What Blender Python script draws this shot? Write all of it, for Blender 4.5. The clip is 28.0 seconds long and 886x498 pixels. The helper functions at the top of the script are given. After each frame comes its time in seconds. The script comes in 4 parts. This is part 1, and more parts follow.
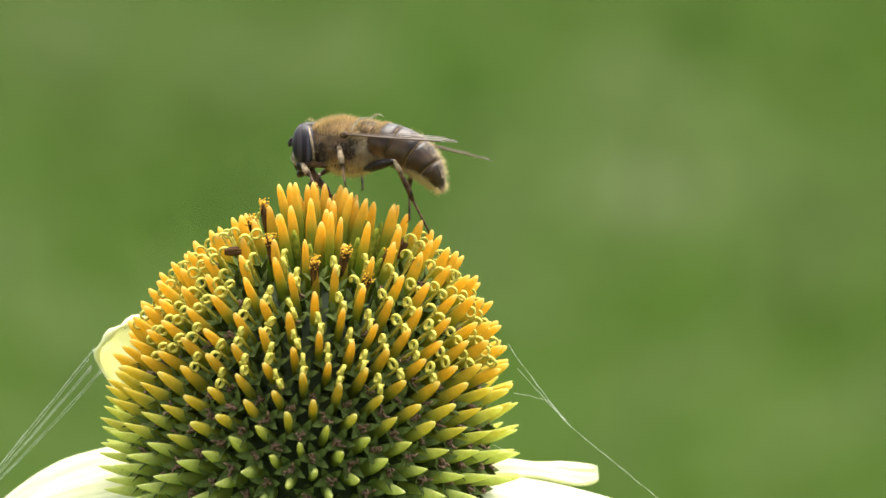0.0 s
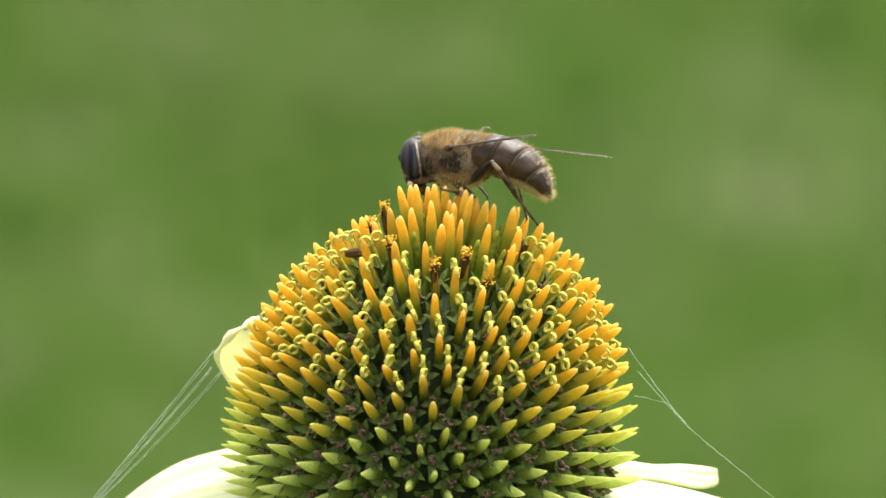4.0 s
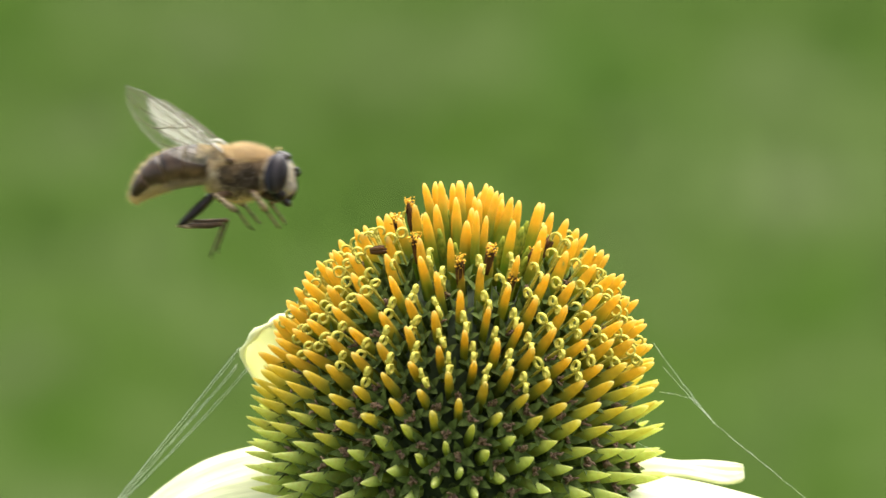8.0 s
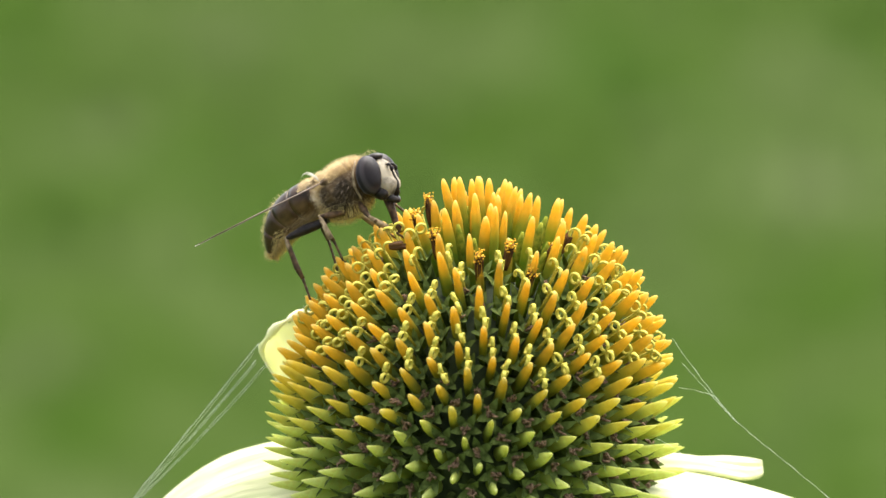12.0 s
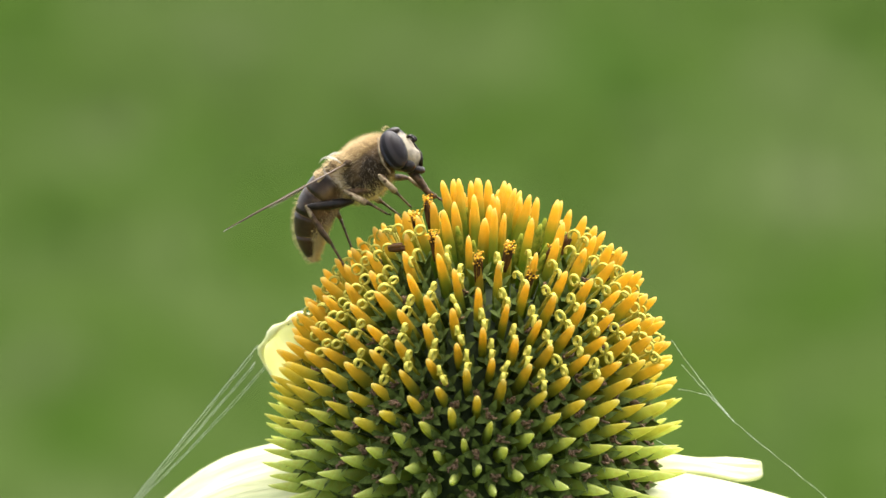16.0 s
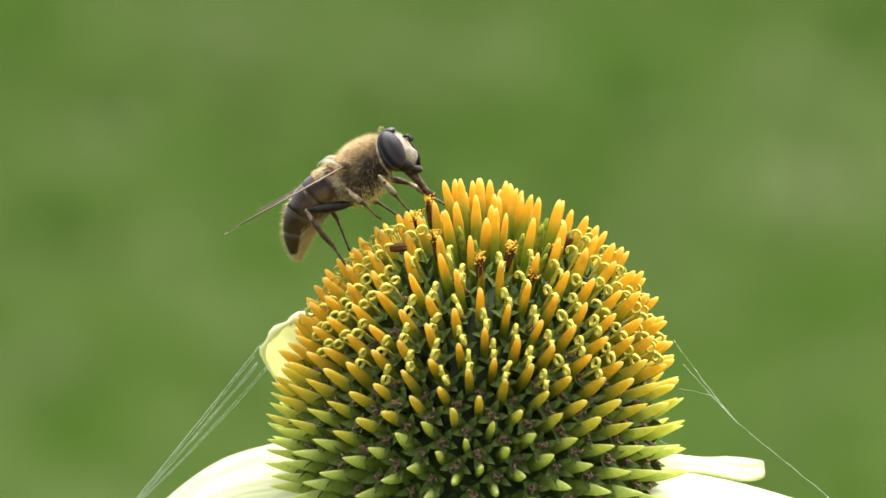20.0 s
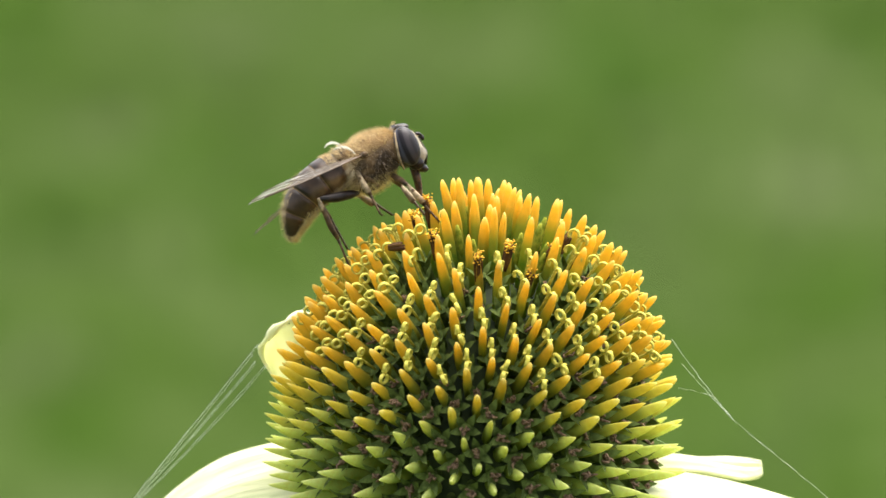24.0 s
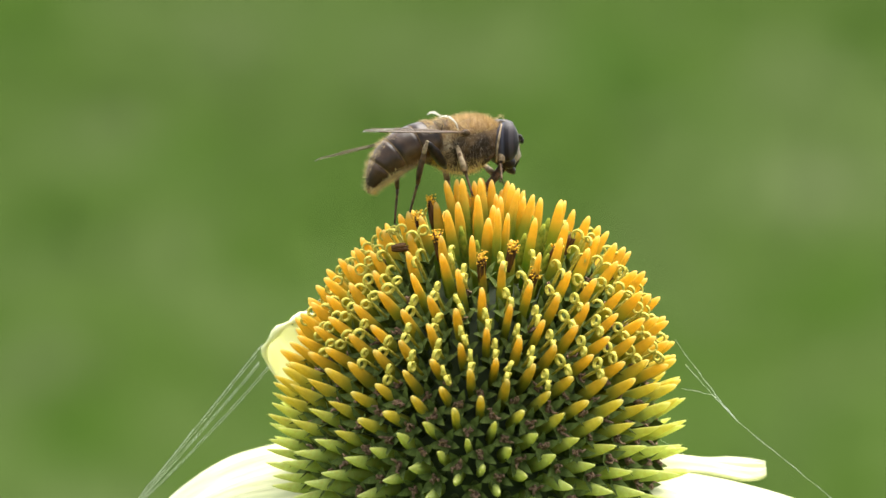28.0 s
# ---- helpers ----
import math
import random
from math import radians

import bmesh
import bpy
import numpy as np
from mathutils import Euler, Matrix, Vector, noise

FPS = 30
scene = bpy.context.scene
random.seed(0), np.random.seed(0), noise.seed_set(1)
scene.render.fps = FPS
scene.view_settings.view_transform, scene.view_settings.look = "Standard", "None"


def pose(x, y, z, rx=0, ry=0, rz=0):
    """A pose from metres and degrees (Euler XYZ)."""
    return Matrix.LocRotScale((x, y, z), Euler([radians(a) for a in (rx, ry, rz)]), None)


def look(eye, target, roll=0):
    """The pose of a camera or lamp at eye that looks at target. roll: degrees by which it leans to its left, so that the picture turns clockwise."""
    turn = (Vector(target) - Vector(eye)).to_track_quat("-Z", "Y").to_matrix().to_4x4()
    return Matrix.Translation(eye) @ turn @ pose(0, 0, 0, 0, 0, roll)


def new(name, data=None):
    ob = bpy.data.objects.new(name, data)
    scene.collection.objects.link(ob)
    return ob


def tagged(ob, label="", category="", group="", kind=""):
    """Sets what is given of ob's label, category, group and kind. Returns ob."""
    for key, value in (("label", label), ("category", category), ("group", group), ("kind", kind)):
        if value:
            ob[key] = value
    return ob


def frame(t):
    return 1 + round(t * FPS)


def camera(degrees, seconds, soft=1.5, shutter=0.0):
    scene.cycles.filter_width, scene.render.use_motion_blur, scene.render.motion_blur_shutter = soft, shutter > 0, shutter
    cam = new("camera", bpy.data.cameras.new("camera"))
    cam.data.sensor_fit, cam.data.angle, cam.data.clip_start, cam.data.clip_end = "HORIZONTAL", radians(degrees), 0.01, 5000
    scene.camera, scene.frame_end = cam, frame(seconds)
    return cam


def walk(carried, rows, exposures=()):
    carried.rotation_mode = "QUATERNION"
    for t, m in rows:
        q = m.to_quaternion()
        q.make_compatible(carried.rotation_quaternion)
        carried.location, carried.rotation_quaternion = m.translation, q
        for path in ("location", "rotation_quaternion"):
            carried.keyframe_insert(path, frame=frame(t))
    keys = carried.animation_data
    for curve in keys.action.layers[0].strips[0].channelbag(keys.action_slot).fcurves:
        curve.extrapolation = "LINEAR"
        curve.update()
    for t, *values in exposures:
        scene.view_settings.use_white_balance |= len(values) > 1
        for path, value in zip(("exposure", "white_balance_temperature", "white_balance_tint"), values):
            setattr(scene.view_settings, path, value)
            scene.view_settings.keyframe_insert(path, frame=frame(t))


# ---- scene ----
# Camera: a long lens on a stand, panned by less than a degree
cam = camera(5.1, 28.0, soft=1.5, shutter=0.5)
MM = 0.001
HEAD = Vector((0.0, 0.0, 0.80))          # centre of the flower's cone at its widest
REACH, DOWN = 0.80, 6.0                  # distance to the cone, degrees that the camera looks down
VIEW = pose(0, 0, 0, 90 - DOWN, 0, 0)
EYE_AT = (-2.749, 14.724)                # where the eye stands, millimetres right and up of the flower's centre
# seconds, aim: millimetres right and up at the flower's distance, lean in degrees
CAM_ROWS = [
    (0.0, 10.475, 15.069, 0.18),
    (0.5, 10.820, 15.142, 0.29),
    (1.0, 10.334, 15.351, 0.20),
    (1.5, 10.684, 15.215, 0.29),
    (2.0, 9.784, 15.069, 0.18),
    (2.5, 10.334, 15.210, 0.32),
    (3.0, 8.316, 15.210, 0.29),
    (3.5, 3.104, 15.069, 0.18),
    (4.0, 0.800, 15.210, 0.32),
    (4.5, -1.427, 15.069, 0.22),
    (6.5, 0.173, 15.001, 0.28),
    (7.0, -0.173, 15.001, 0.24),
    (7.5, 0.386, 15.001, 0.36),
    (8.0, -1.218, 14.933, 0.12),
    (8.5, -1.772, 14.865, -0.01),
    (9.0, -1.218, 14.860, 0.07),
    (9.5, -0.941, 14.860, 0.16),
    (10.0, -1.427, 14.860, 0.08),
    (10.5, -2.054, 14.860, 0.07),
    (11.0, -2.749, 14.588, -0.01),
    (11.5, -2.818, 14.656, 0.04),
    (12.0, -2.745, 14.583, 0.12),
    (12.5, -2.468, 14.656, 0.12),
    (14.5, -3.513, 14.583, 0.04),
    (15.0, -3.027, 14.724, 0.04),
    (15.5, -2.749, 14.792, 0.08),
    (16.0, -2.677, 14.724, 0.08),
    (16.5, -2.677, 14.724, 0.08),
    (17.0, -2.749, 14.724, -0.00),
    (17.5, -2.818, 14.724, -0.00),
    (18.0, -2.886, 14.724, -0.00),
    (18.5, -2.818, 14.724, -0.00),
    (19.0, -2.818, 14.724, -0.00),
    (19.5, -2.818, 14.724, -0.00),
    (20.0, -2.818, 14.724, -0.00),
    (20.5, -2.818, 14.724, -0.00),
    (21.0, -2.818, 14.724, -0.00),
    (21.5, -2.818, 14.724, -0.00),
    (23.5, -2.749, 14.724, -0.00),
    (24.0, -2.677, 14.656, 0.04),
    (24.5, -2.190, 14.656, 0.16),
    (25.0, -1.845, 14.588, 0.16),
    (25.5, -2.118, 14.651, 0.08),
    (26.0, -1.563, 14.724, 0.20),
    (26.5, -2.050, 14.656, 0.16),
    (27.0, -2.263, 14.792, 0.04),
    (27.5, -2.677, 14.724, -0.00),
    (28.0, -2.958, 14.724, -0.00),
]


def eye_pose(t, right, up, lean):
    """The eye stays where it is; only its aim and lean change."""
    m = Matrix.Translation(HEAD) @ VIEW @ pose(EYE_AT[0] * MM, EYE_AT[1] * MM, REACH)
    turn, nod = (math.degrees((a - b) * MM / REACH) for a, b in zip((right, up), EYE_AT))
    return m @ pose(0, 0, 0, 0, -turn, 0) @ pose(0, 0, 0, nod, 0, 0) @ pose(0, 0, 0, 0, 0, lean)


walk(cam, [(row[0], eye_pose(*row)) for row in CAM_ROWS])
cam.data.dof.use_dof = True
cam.data.dof.focus_distance = 0.793
cam.data.dof.aperture_fstop = 52.0

# ---------------------------------------------------------------- light
world = bpy.data.worlds.new("sky")
scene.world = world
world.use_nodes = True
wn = world.node_tree.nodes
sky = wn.new("ShaderNodeTexSky")
sky.sky_type = "NISHITA"
sky.sun_disc = False
sky.sun_elevation = radians(69)
sky.sun_rotation = radians(33)
sky.air_density, sky.dust_density = 1.0, 3.0
haze = wn.new("ShaderNodeHueSaturation")          # thin white cloud over the blue
haze.inputs["Saturation"].default_value = 0.3
world.node_tree.links.new(sky.outputs[0], haze.inputs["Color"])
world.node_tree.links.new(haze.outputs[0], wn["Background"].inputs[0])
wn["Background"].inputs[1].default_value = 0.22
sun_data = bpy.data.lights.new("sun", "SUN")
sun_data.energy, sun_data.angle, sun_data.color = 4.4, radians(60), (1.0, 0.95, 0.86)
sun = new("sun", sun_data)
sun.matrix_world = look((0.22, 0.34, 1.85), (0, 0, 0.8))
scene.view_settings.exposure = 1.08


# ---------------------------------------------------------------- material tools
def mat(name, color, rough=0.5, metal=0.0, spec=0.5, sheen=0.0):
    m = bpy.data.materials.new(name)
    m.use_nodes = True
    b = m.node_tree.nodes["Principled BSDF"]
    b.inputs["Base Color"].default_value = (*color, 1)
    b.inputs["Roughness"].default_value = rough
    b.inputs["Metallic"].default_value = metal
    b.inputs["Specular IOR Level"].default_value = spec
    b.inputs["Sheen Weight"].default_value = sheen
    return m, m.node_tree, b


def node(tree, kind, **values):
    n = tree.nodes.new(kind)
    for key, v in values.items():
        n.inputs[key].default_value = v
    return n


def ramp(tree, fac, stops):
    n = tree.nodes.new("ShaderNodeValToRGB")
    tree.links.new(fac, n.inputs[0])
    e = n.color_ramp.elements
    while len(e) < len(stops):
        e.new(0.5)
    for el, (p, c) in zip(e, stops):
        el.position, el.color = p, (*c, 1)
    return n.outputs[0]


def mixed(tree, fac, a, b, mode="MIX"):
    n = tree.nodes.new("ShaderNodeMix")
    n.data_type, n.blend_type = "RGBA", mode
    for sock, v in ((n.inputs[0], fac), (n.inputs[6], a), (n.inputs[7], b)):
        if isinstance(v, bpy.types.NodeSocket):
            tree.links.new(v, sock)
        else:
            sock.default_value = v if isinstance(v, float) else (*v, 1)
    return n.outputs[2]


def grain(tree, scale, detail=4.0, coords="Object", stretch=(1, 1, 1)):
    c = tree.nodes.new("ShaderNodeTexCoord")
    mp = tree.nodes.new("ShaderNodeMapping")
    mp.inputs["Scale"].default_value = stretch
    tree.links.new(c.outputs[coords], mp.inputs[0])
    n = node(tree, "ShaderNodeTexNoise", Scale=scale, Detail=detail)
    tree.links.new(mp.outputs[0], n.inputs["Vector"])
    return n.outputs["Fac"]


def axis(tree, which, lo, hi, coords="Object"):
    c = tree.nodes.new("ShaderNodeTexCoord")
    s = tree.nodes.new("ShaderNodeSeparateXYZ")
    tree.links.new(c.outputs[coords], s.inputs[0])
    r = node(tree, "ShaderNodeMapRange")
    r.inputs["From Min"].default_value, r.inputs["From Max"].default_value = lo, hi
    tree.links.new(s.outputs["XYZ".index(which)], r.inputs[0])
    return r.outputs[0]


def bump(tree, b, fac, strength, dist):
    n = node(tree, "ShaderNodeBump", Strength=strength, Distance=dist)
    tree.links.new(fac, n.inputs["Height"])
    tree.links.new(n.outputs[0], b.inputs["Normal"])


def see_through(tree, b, color, share):
    """Lets part of the light through a thin leaf."""
    tr = tree.nodes.new("ShaderNodeBsdfTranslucent")
    tree.links.new(color, tr.inputs[0])
    mix = tree.nodes.new("ShaderNodeMixShader")
    mix.inputs[0].default_value = share
    tree.links.new(b.outputs[0], mix.inputs[1])
    tree.links.new(tr.outputs[0], mix.inputs[2])
    tree.links.new(mix.outputs[0], tree.nodes["Material Output"].inputs[0])


# ---------------------------------------------------------------- materials
def petal_material():
    m, t, b = mat("petal", (0.82, 0.84, 0.66), 0.55, sheen=0.2)
    veins = grain(t, 900.0, 3.0, "Object", (0.12, 1.6, 0.3))
    tone = grain(t, 120.0, 3.0)
    c = ramp(t, tone, [(0.3, (0.72, 0.73, 0.41)), (0.7, (0.81, 0.81, 0.54))])
    c = mixed(t, ramp(t, veins, [(0.46, (0, 0, 0)), (0.62, (0.6, 0.6, 0.6))]), c, (0.48, 0.54, 0.24))
    t.links.new(c, b.inputs["Base Color"])
    bump(t, b, veins, 0.5, 0.0004)
    see_through(t, b, c, 0.35)
    return m


def young_petal_material():
    m, t, b = mat("petal_fresh", (0.75, 0.80, 0.34), 0.5, sheen=0.2)
    veins = grain(t, 900.0, 3.0, "Object", (0.15, 1.5, 0.3))
    c = ramp(t, veins, [(0.35, (0.84, 0.85, 0.42)), (0.7, (0.93, 0.93, 0.62))])
    t.links.new(c, b.inputs["Base Color"])
    bump(t, b, veins, 0.4, 0.0003)
    see_through(t, b, c, 0.25)
    return m


def bract_material():
    """Green below, orange to lime at the tip: the lower on the cone, the greener."""
    m, t, b = mat("bract", (0.8, 0.4, 0.03), 0.6, spec=0.14)
    info = t.nodes.new("ShaderNodeObjectInfo")
    sep = t.nodes.new("ShaderNodeSeparateXYZ")
    t.links.new(info.outputs["Location"], sep.inputs[0])
    r = node(t, "ShaderNodeMapRange")
    r.inputs["From Min"].default_value, r.inputs["From Max"].default_value = HEAD.z - 8 * MM, HEAD.z + 20 * MM
    t.links.new(sep.outputs[2], r.inputs[0])
    jig = t.nodes.new("ShaderNodeMath")
    jig.operation = "MULTIPLY_ADD"
    jig.inputs[1].default_value = 0.10
    t.links.new(info.outputs["Random"], jig.inputs[0])
    t.links.new(r.outputs[0], jig.inputs[2])
    # low on the cone both colours are lightened, painting in light that glows through
    tip = ramp(t, jig.outputs[0], [(0.10, (0.74, 0.82, 0.38)), (0.36, (0.72, 0.77, 0.25)), (0.48, (0.76, 0.64, 0.10)),
                                   (0.60, (0.82, 0.56, 0.065)), (0.78, (0.87, 0.545, 0.055)), (1.0, (0.90, 0.57, 0.065))])
    base = ramp(t, jig.outputs[0], [(0.1, (0.60, 0.72, 0.24)), (0.35, (0.50, 0.60, 0.14)), (0.6, (0.24, 0.28, 0.042)), (0.9, (0.20, 0.32, 0.043))])
    along = axis(t, "Z", -0.0047, -0.0003)
    c = mixed(t, ramp(t, along, [(0.15, (0, 0, 0)), (0.45, (0.2, 0.2, 0.2)), (0.72, (0.85, 0.85, 0.85)), (0.95, (1, 1, 1))]), base, tip)
    spots = grain(t, 2600.0, 3.0)
    c = mixed(t, ramp(t, spots, [(0.35, (0.25, 0.25, 0.25)), (0.6, (0, 0, 0))]), c, (0.55, 0.40, 0.04))
    # pale dry point
    dry = ramp(t, axis(t, "Z", -0.0009, 0.0), [(0.3, (0, 0, 0)), (1.0, (0.75, 0.75, 0.75))])
    c = mixed(t, dry, c, mixed(t, 0.6, tip, (0.93, 0.90, 0.50)))
    t.links.new(c, b.inputs["Base Color"])
    see_through(t, b, c, 0.58)
    bump(t, b, grain(t, 5000.0, 2.0, "Object", (1, 1, 0.15)), 0.5, 0.0001)
    return m


def two_tone(name, a, c2, scale, rough=0.5, stretch=(1, 1, 1), lift=0.3, spread=(0.35, 0.65), spec=0.5, sheen=0.0):
    m, t, b = mat(name, a, rough, spec=spec, sheen=sheen)
    g = grain(t, scale, 5.0, "Object", stretch)
    t.links.new(ramp(t, g, [(spread[0], a), (spread[1], c2)]), b.inputs["Base Color"])
    bump(t, b, g, lift, 0.3 / scale)
    return m


# patches of the lawn: x, y, half width, half depth (m), and how pale and worn (+) or how lush (-)
PATCHES = [(0.17, 9.57, 0.089, 0.82, -0.8), (0.27, 8.98, 0.084, 0.34, -0.35), (0.36, 9.5, 0.088, 0.41, 0.5), (0.33, 8.3, 0.114, 0.32, 0.6),
           (0.18, 8.1, 0.066, 0.3, 0.35), (-0.34, 8.75, 0.087, 0.35, 0.5), (-0.22, 9.74, 0.132, 0.32, 0.35), (0.06, 9.92, 0.098, 0.51, 0.3),
           (-0.36, 7.9, 0.065, 0.29, -0.5), (-0.26, 8.41, 0.079, 0.27, -0.4), (-0.46, 9.92, 0.055, 0.66, -0.6), (0.29, 10.3, 0.07, 0.31, -0.5),
           (-0.32, 6.91, 0.057, 0.23, 0.5), (-0.23, 7.57, 0.076, 0.27, 0.25), (0.33, 7.4, 0.075, 0.34, -0.4), (0.19, 7.4, 0.07, 0.34, 0.3),
           (0.03, 8.92, 0.1, 0.36, -0.25), (0.46, 9.99, 0.055, 0.59, -0.5), (-0.09, 10.14, 0.094, 0.38, -0.25), (-0.27, 6.41, 0.066, 0.23, -0.4),
           (0.26, 6.41, 0.083, 0.27, -0.4)]


def lawn_material():
    m, t, b = mat("lawn", (0.1, 0.2, 0.03), 1.0, spec=0.0)
    big = grain(t, 2.2, 2.0, "Object", (1.0, 0.30, 1))
    mid = grain(t, 10.0, 2.0, "Object", (1.0, 0.30, 1))
    fine = grain(t, 60.0, 3.0)
    c = ramp(t, big, [(0.41, (0.0152, 0.0351, 0.0048)), (0.50, (0.0247, 0.0439, 0.0096)), (0.59, (0.0543, 0.0686, 0.0311))])
    c2 = ramp(t, mid, [(0.40, (0.0096, 0.0287, 0.0024)), (0.50, (0.0247, 0.0439, 0.0096)), (0.60, (0.0606, 0.0726, 0.0359))])
    c = mixed(t, 0.55, c, c2)
    c = mixed(t, 0.35, c, (0.0287, 0.0495, 0.0112))
    c = mixed(t, 0.25, c, ramp(t, fine, [(0.3, (0.0136, 0.0343, 0.0024)), (0.7, (0.0567, 0.0910, 0.0088))]))
    where = t.nodes.new("ShaderNodeTexCoord").outputs["Object"]
    pale, lush = [], []
    for x, y, wide, deep, worn in PATCHES:
        n = t.nodes.new("ShaderNodeMapping")
        n.vector_type = "TEXTURE"
        n.inputs["Location"].default_value = (x, y, 0)
        n.inputs["Scale"].default_value = (wide * 1.5, deep * 1.5, 1)
        t.links.new(where, n.inputs[0])
        g = t.nodes.new("ShaderNodeTexGradient")
        g.gradient_type = "QUADRATIC_SPHERE"
        t.links.new(n.outputs[0], g.inputs[0])
        k = t.nodes.new("ShaderNodeMath")
        k.operation = "MULTIPLY"
        k.inputs[1].default_value = abs(worn)
        t.links.new(g.outputs["Fac"], k.inputs[0])
        (pale if worn > 0 else lush).append(k.outputs[0])
    for group, tint in ((pale, (0.0874, 0.1026, 0.0513)), (lush, (0.0128, 0.0367, 0.0024))):
        total = group[0]
        for one in group[1:]:
            add = t.nodes.new("ShaderNodeMath")
            add.operation, add.use_clamp = "ADD", True
            t.links.new(total, add.inputs[0])
            t.links.new(one, add.inputs[1])
            total = add.outputs[0]
        c = mixed(t, total, c, tint)
    t.links.new(c, b.inputs["Base Color"])
    return m


PETAL, FRESH, BRACT, LAWN = petal_material(), young_petal_material(), bract_material(), lawn_material()
BLADE = two_tone("grass_blade", (0.014, 0.036, 0.004), (0.040, 0.067, 0.015), 30.0, 0.9, spec=0.05)
STEM = two_tone("stem", (0.06, 0.12, 0.02), (0.12, 0.18, 0.05), 400.0, 0.55, (1, 1, 0.1))
CORE = two_tone("receptacle", (0.02, 0.035, 0.008), (0.05, 0.07, 0.015), 900.0, 0.8)
FLORET = two_tone("floret", (0.042, 0.062, 0.014), (0.13, 0.17, 0.044), 1500.0, 0.85, spec=0.08)
WITHERED = two_tone("withered", (0.07, 0.038, 0.018), (0.28, 0.17, 0.10), 3500.0, 0.8)
STYLE = two_tone("style", (0.38, 0.345, 0.04), (0.64, 0.56, 0.115), 3500.0, 0.8, spec=0.2)
BUD = two_tone("bud", (0.12, 0.16, 0.012), (0.34, 0.34, 0.04), 2500.0, 0.85, spec=0.08)
POLLEN = two_tone("pollen", (0.62, 0.30, 0.008), (0.86, 0.50, 0.02), 6000.0, 0.8)
ANTHER = two_tone("anther", (0.028, 0.013, 0.005), (0.13, 0.065, 0.022), 4000.0, 0.8, (1, 1, 0.2), spec=0.1)
SILK = mat("silk", (0.8, 0.82, 0.78), 0.35)[0]

# ---------------------------------------------------------------- mesh tools
def part(name, bm, material, parent=None, label=""):
    me = bpy.data.meshes.new(name)
    bmesh.ops.recalc_face_normals(bm, faces=bm.faces)
    bm.to_mesh(me)
    bm.free()
    for p in me.polygons:
        p.use_smooth = True
    me.materials.append(material)
    ob = new(name, me)
    if parent:
        ob.parent = parent
    return tagged(ob, label)


def tube(bm, pts, radii, segs=8, flat=1.0):
    """A round tapering rod through the points, closed at both ends."""
    pts = [Vector(p) for p in pts]
    rings, n = [], len(pts)
    side = None
    for i, p in enumerate(pts):
        d = (pts[min(i + 1, n - 1)] - pts[max(i - 1, 0)]).normalized()
        if side is None:
            side = d.orthogonal().normalized()
        side = (side - d * side.dot(d)).normalized()
        up = d.cross(side)
        r = radii[i] if isinstance(radii, (list, tuple)) else radii
        rings.append([bm.verts.new(p + r * (math.cos(a) * side + flat * math.sin(a) * up))
                      for a in (2 * math.pi * k / segs for k in range(segs))])
    for a, b in zip(rings, rings[1:]):
        for k in range(segs):
            bm.faces.new((a[k], a[(k + 1) % segs], b[(k + 1) % segs], b[k]))
    bm.faces.new(rings[0][::-1])
    bm.faces.new(rings[-1])
    return bm


def blob(bm, centre, radii, turn=None, rows=10, segs=16, shape=None):
    """An egg with its poles along x; shape(u, v) scales the rings."""
    m = Matrix.Translation(centre) @ (turn or Matrix()) @ Matrix.Diagonal((*radii, 1))
    rings = []
    for i in range(1, rows):
        a = math.pi * i / rows
        ring = []
        for k in range(segs):
            b = 2 * math.pi * k / segs
            p = Vector((-math.cos(a), math.sin(a) * math.cos(b), math.sin(a) * math.sin(b)))
            if shape:
                p = shape(p)
            ring.append(bm.verts.new(m @ p))
        rings.append(ring)
    ends = [bm.verts.new(m @ (shape(Vector((s, 0, 0))) if shape else Vector((s, 0, 0)))) for s in (-1, 1)]
    for a, b in zip(rings, rings[1:]):
        for k in range(segs):
            bm.faces.new((a[k], a[(k + 1) % segs], b[(k + 1) % segs], b[k]))
    for k in range(segs):
        bm.faces.new((ends[0], rings[0][(k + 1) % segs], rings[0][k]))
        bm.faces.new((ends[1], rings[-1][k], rings[-1][(k + 1) % segs]))
    return bm


def scaled(bm):
    """From millimetres to metres."""
    bmesh.ops.scale(bm, vec=(MM, MM, MM), verts=bm.verts)
    return bm


# ---------------------------------------------------------------- ground
def ground():
    bm = bmesh.new()
    bmesh.ops.create_grid(bm, x_segments=60, y_segments=60, size=60)
    for v in bm.verts:
        v.co.z = 0.02 * noise.noise(v.co * 0.25)
    g = part("ground", bm, LAWN)
    tagged(g, "soft green mown lawn, out of focus, with paler worn patches", "lawn", kind="structure")
    rng = random.Random(4)
    bm = bmesh.new()
    for i in range(9000):
        y = rng.uniform(3.6, 12.0)
        x = rng.uniform(-0.9, 0.9) * (0.4 + y * 0.12)
        h, w, a = rng.uniform(0.03, 0.065), rng.uniform(0.002, 0.004), rng.uniform(0, math.pi)
        side = Vector((math.cos(a), math.sin(a), 0)) * w
        lean = Vector((rng.uniform(-1, 1), rng.uniform(-1, 1), 0)) * h * 0.5
        b = Vector((x, y, -0.02))
        q = [bm.verts.new(p) for p in (b - side, b + side, b + side * 0.8 + lean * 0.4 + Vector((0, 0, h * 0.6)),
                                       b - side * 0.8 + lean * 0.4 + Vector((0, 0, h * 0.6)))]
        top = bm.verts.new(b + lean + Vector((0, 0, h)))
        bm.faces.new(q)
        bm.faces.new((q[3], q[2], top))
    tagged(part("grass", bm, BLADE), "short green grass blades of the lawn", "grass", kind="stuff")


ground()

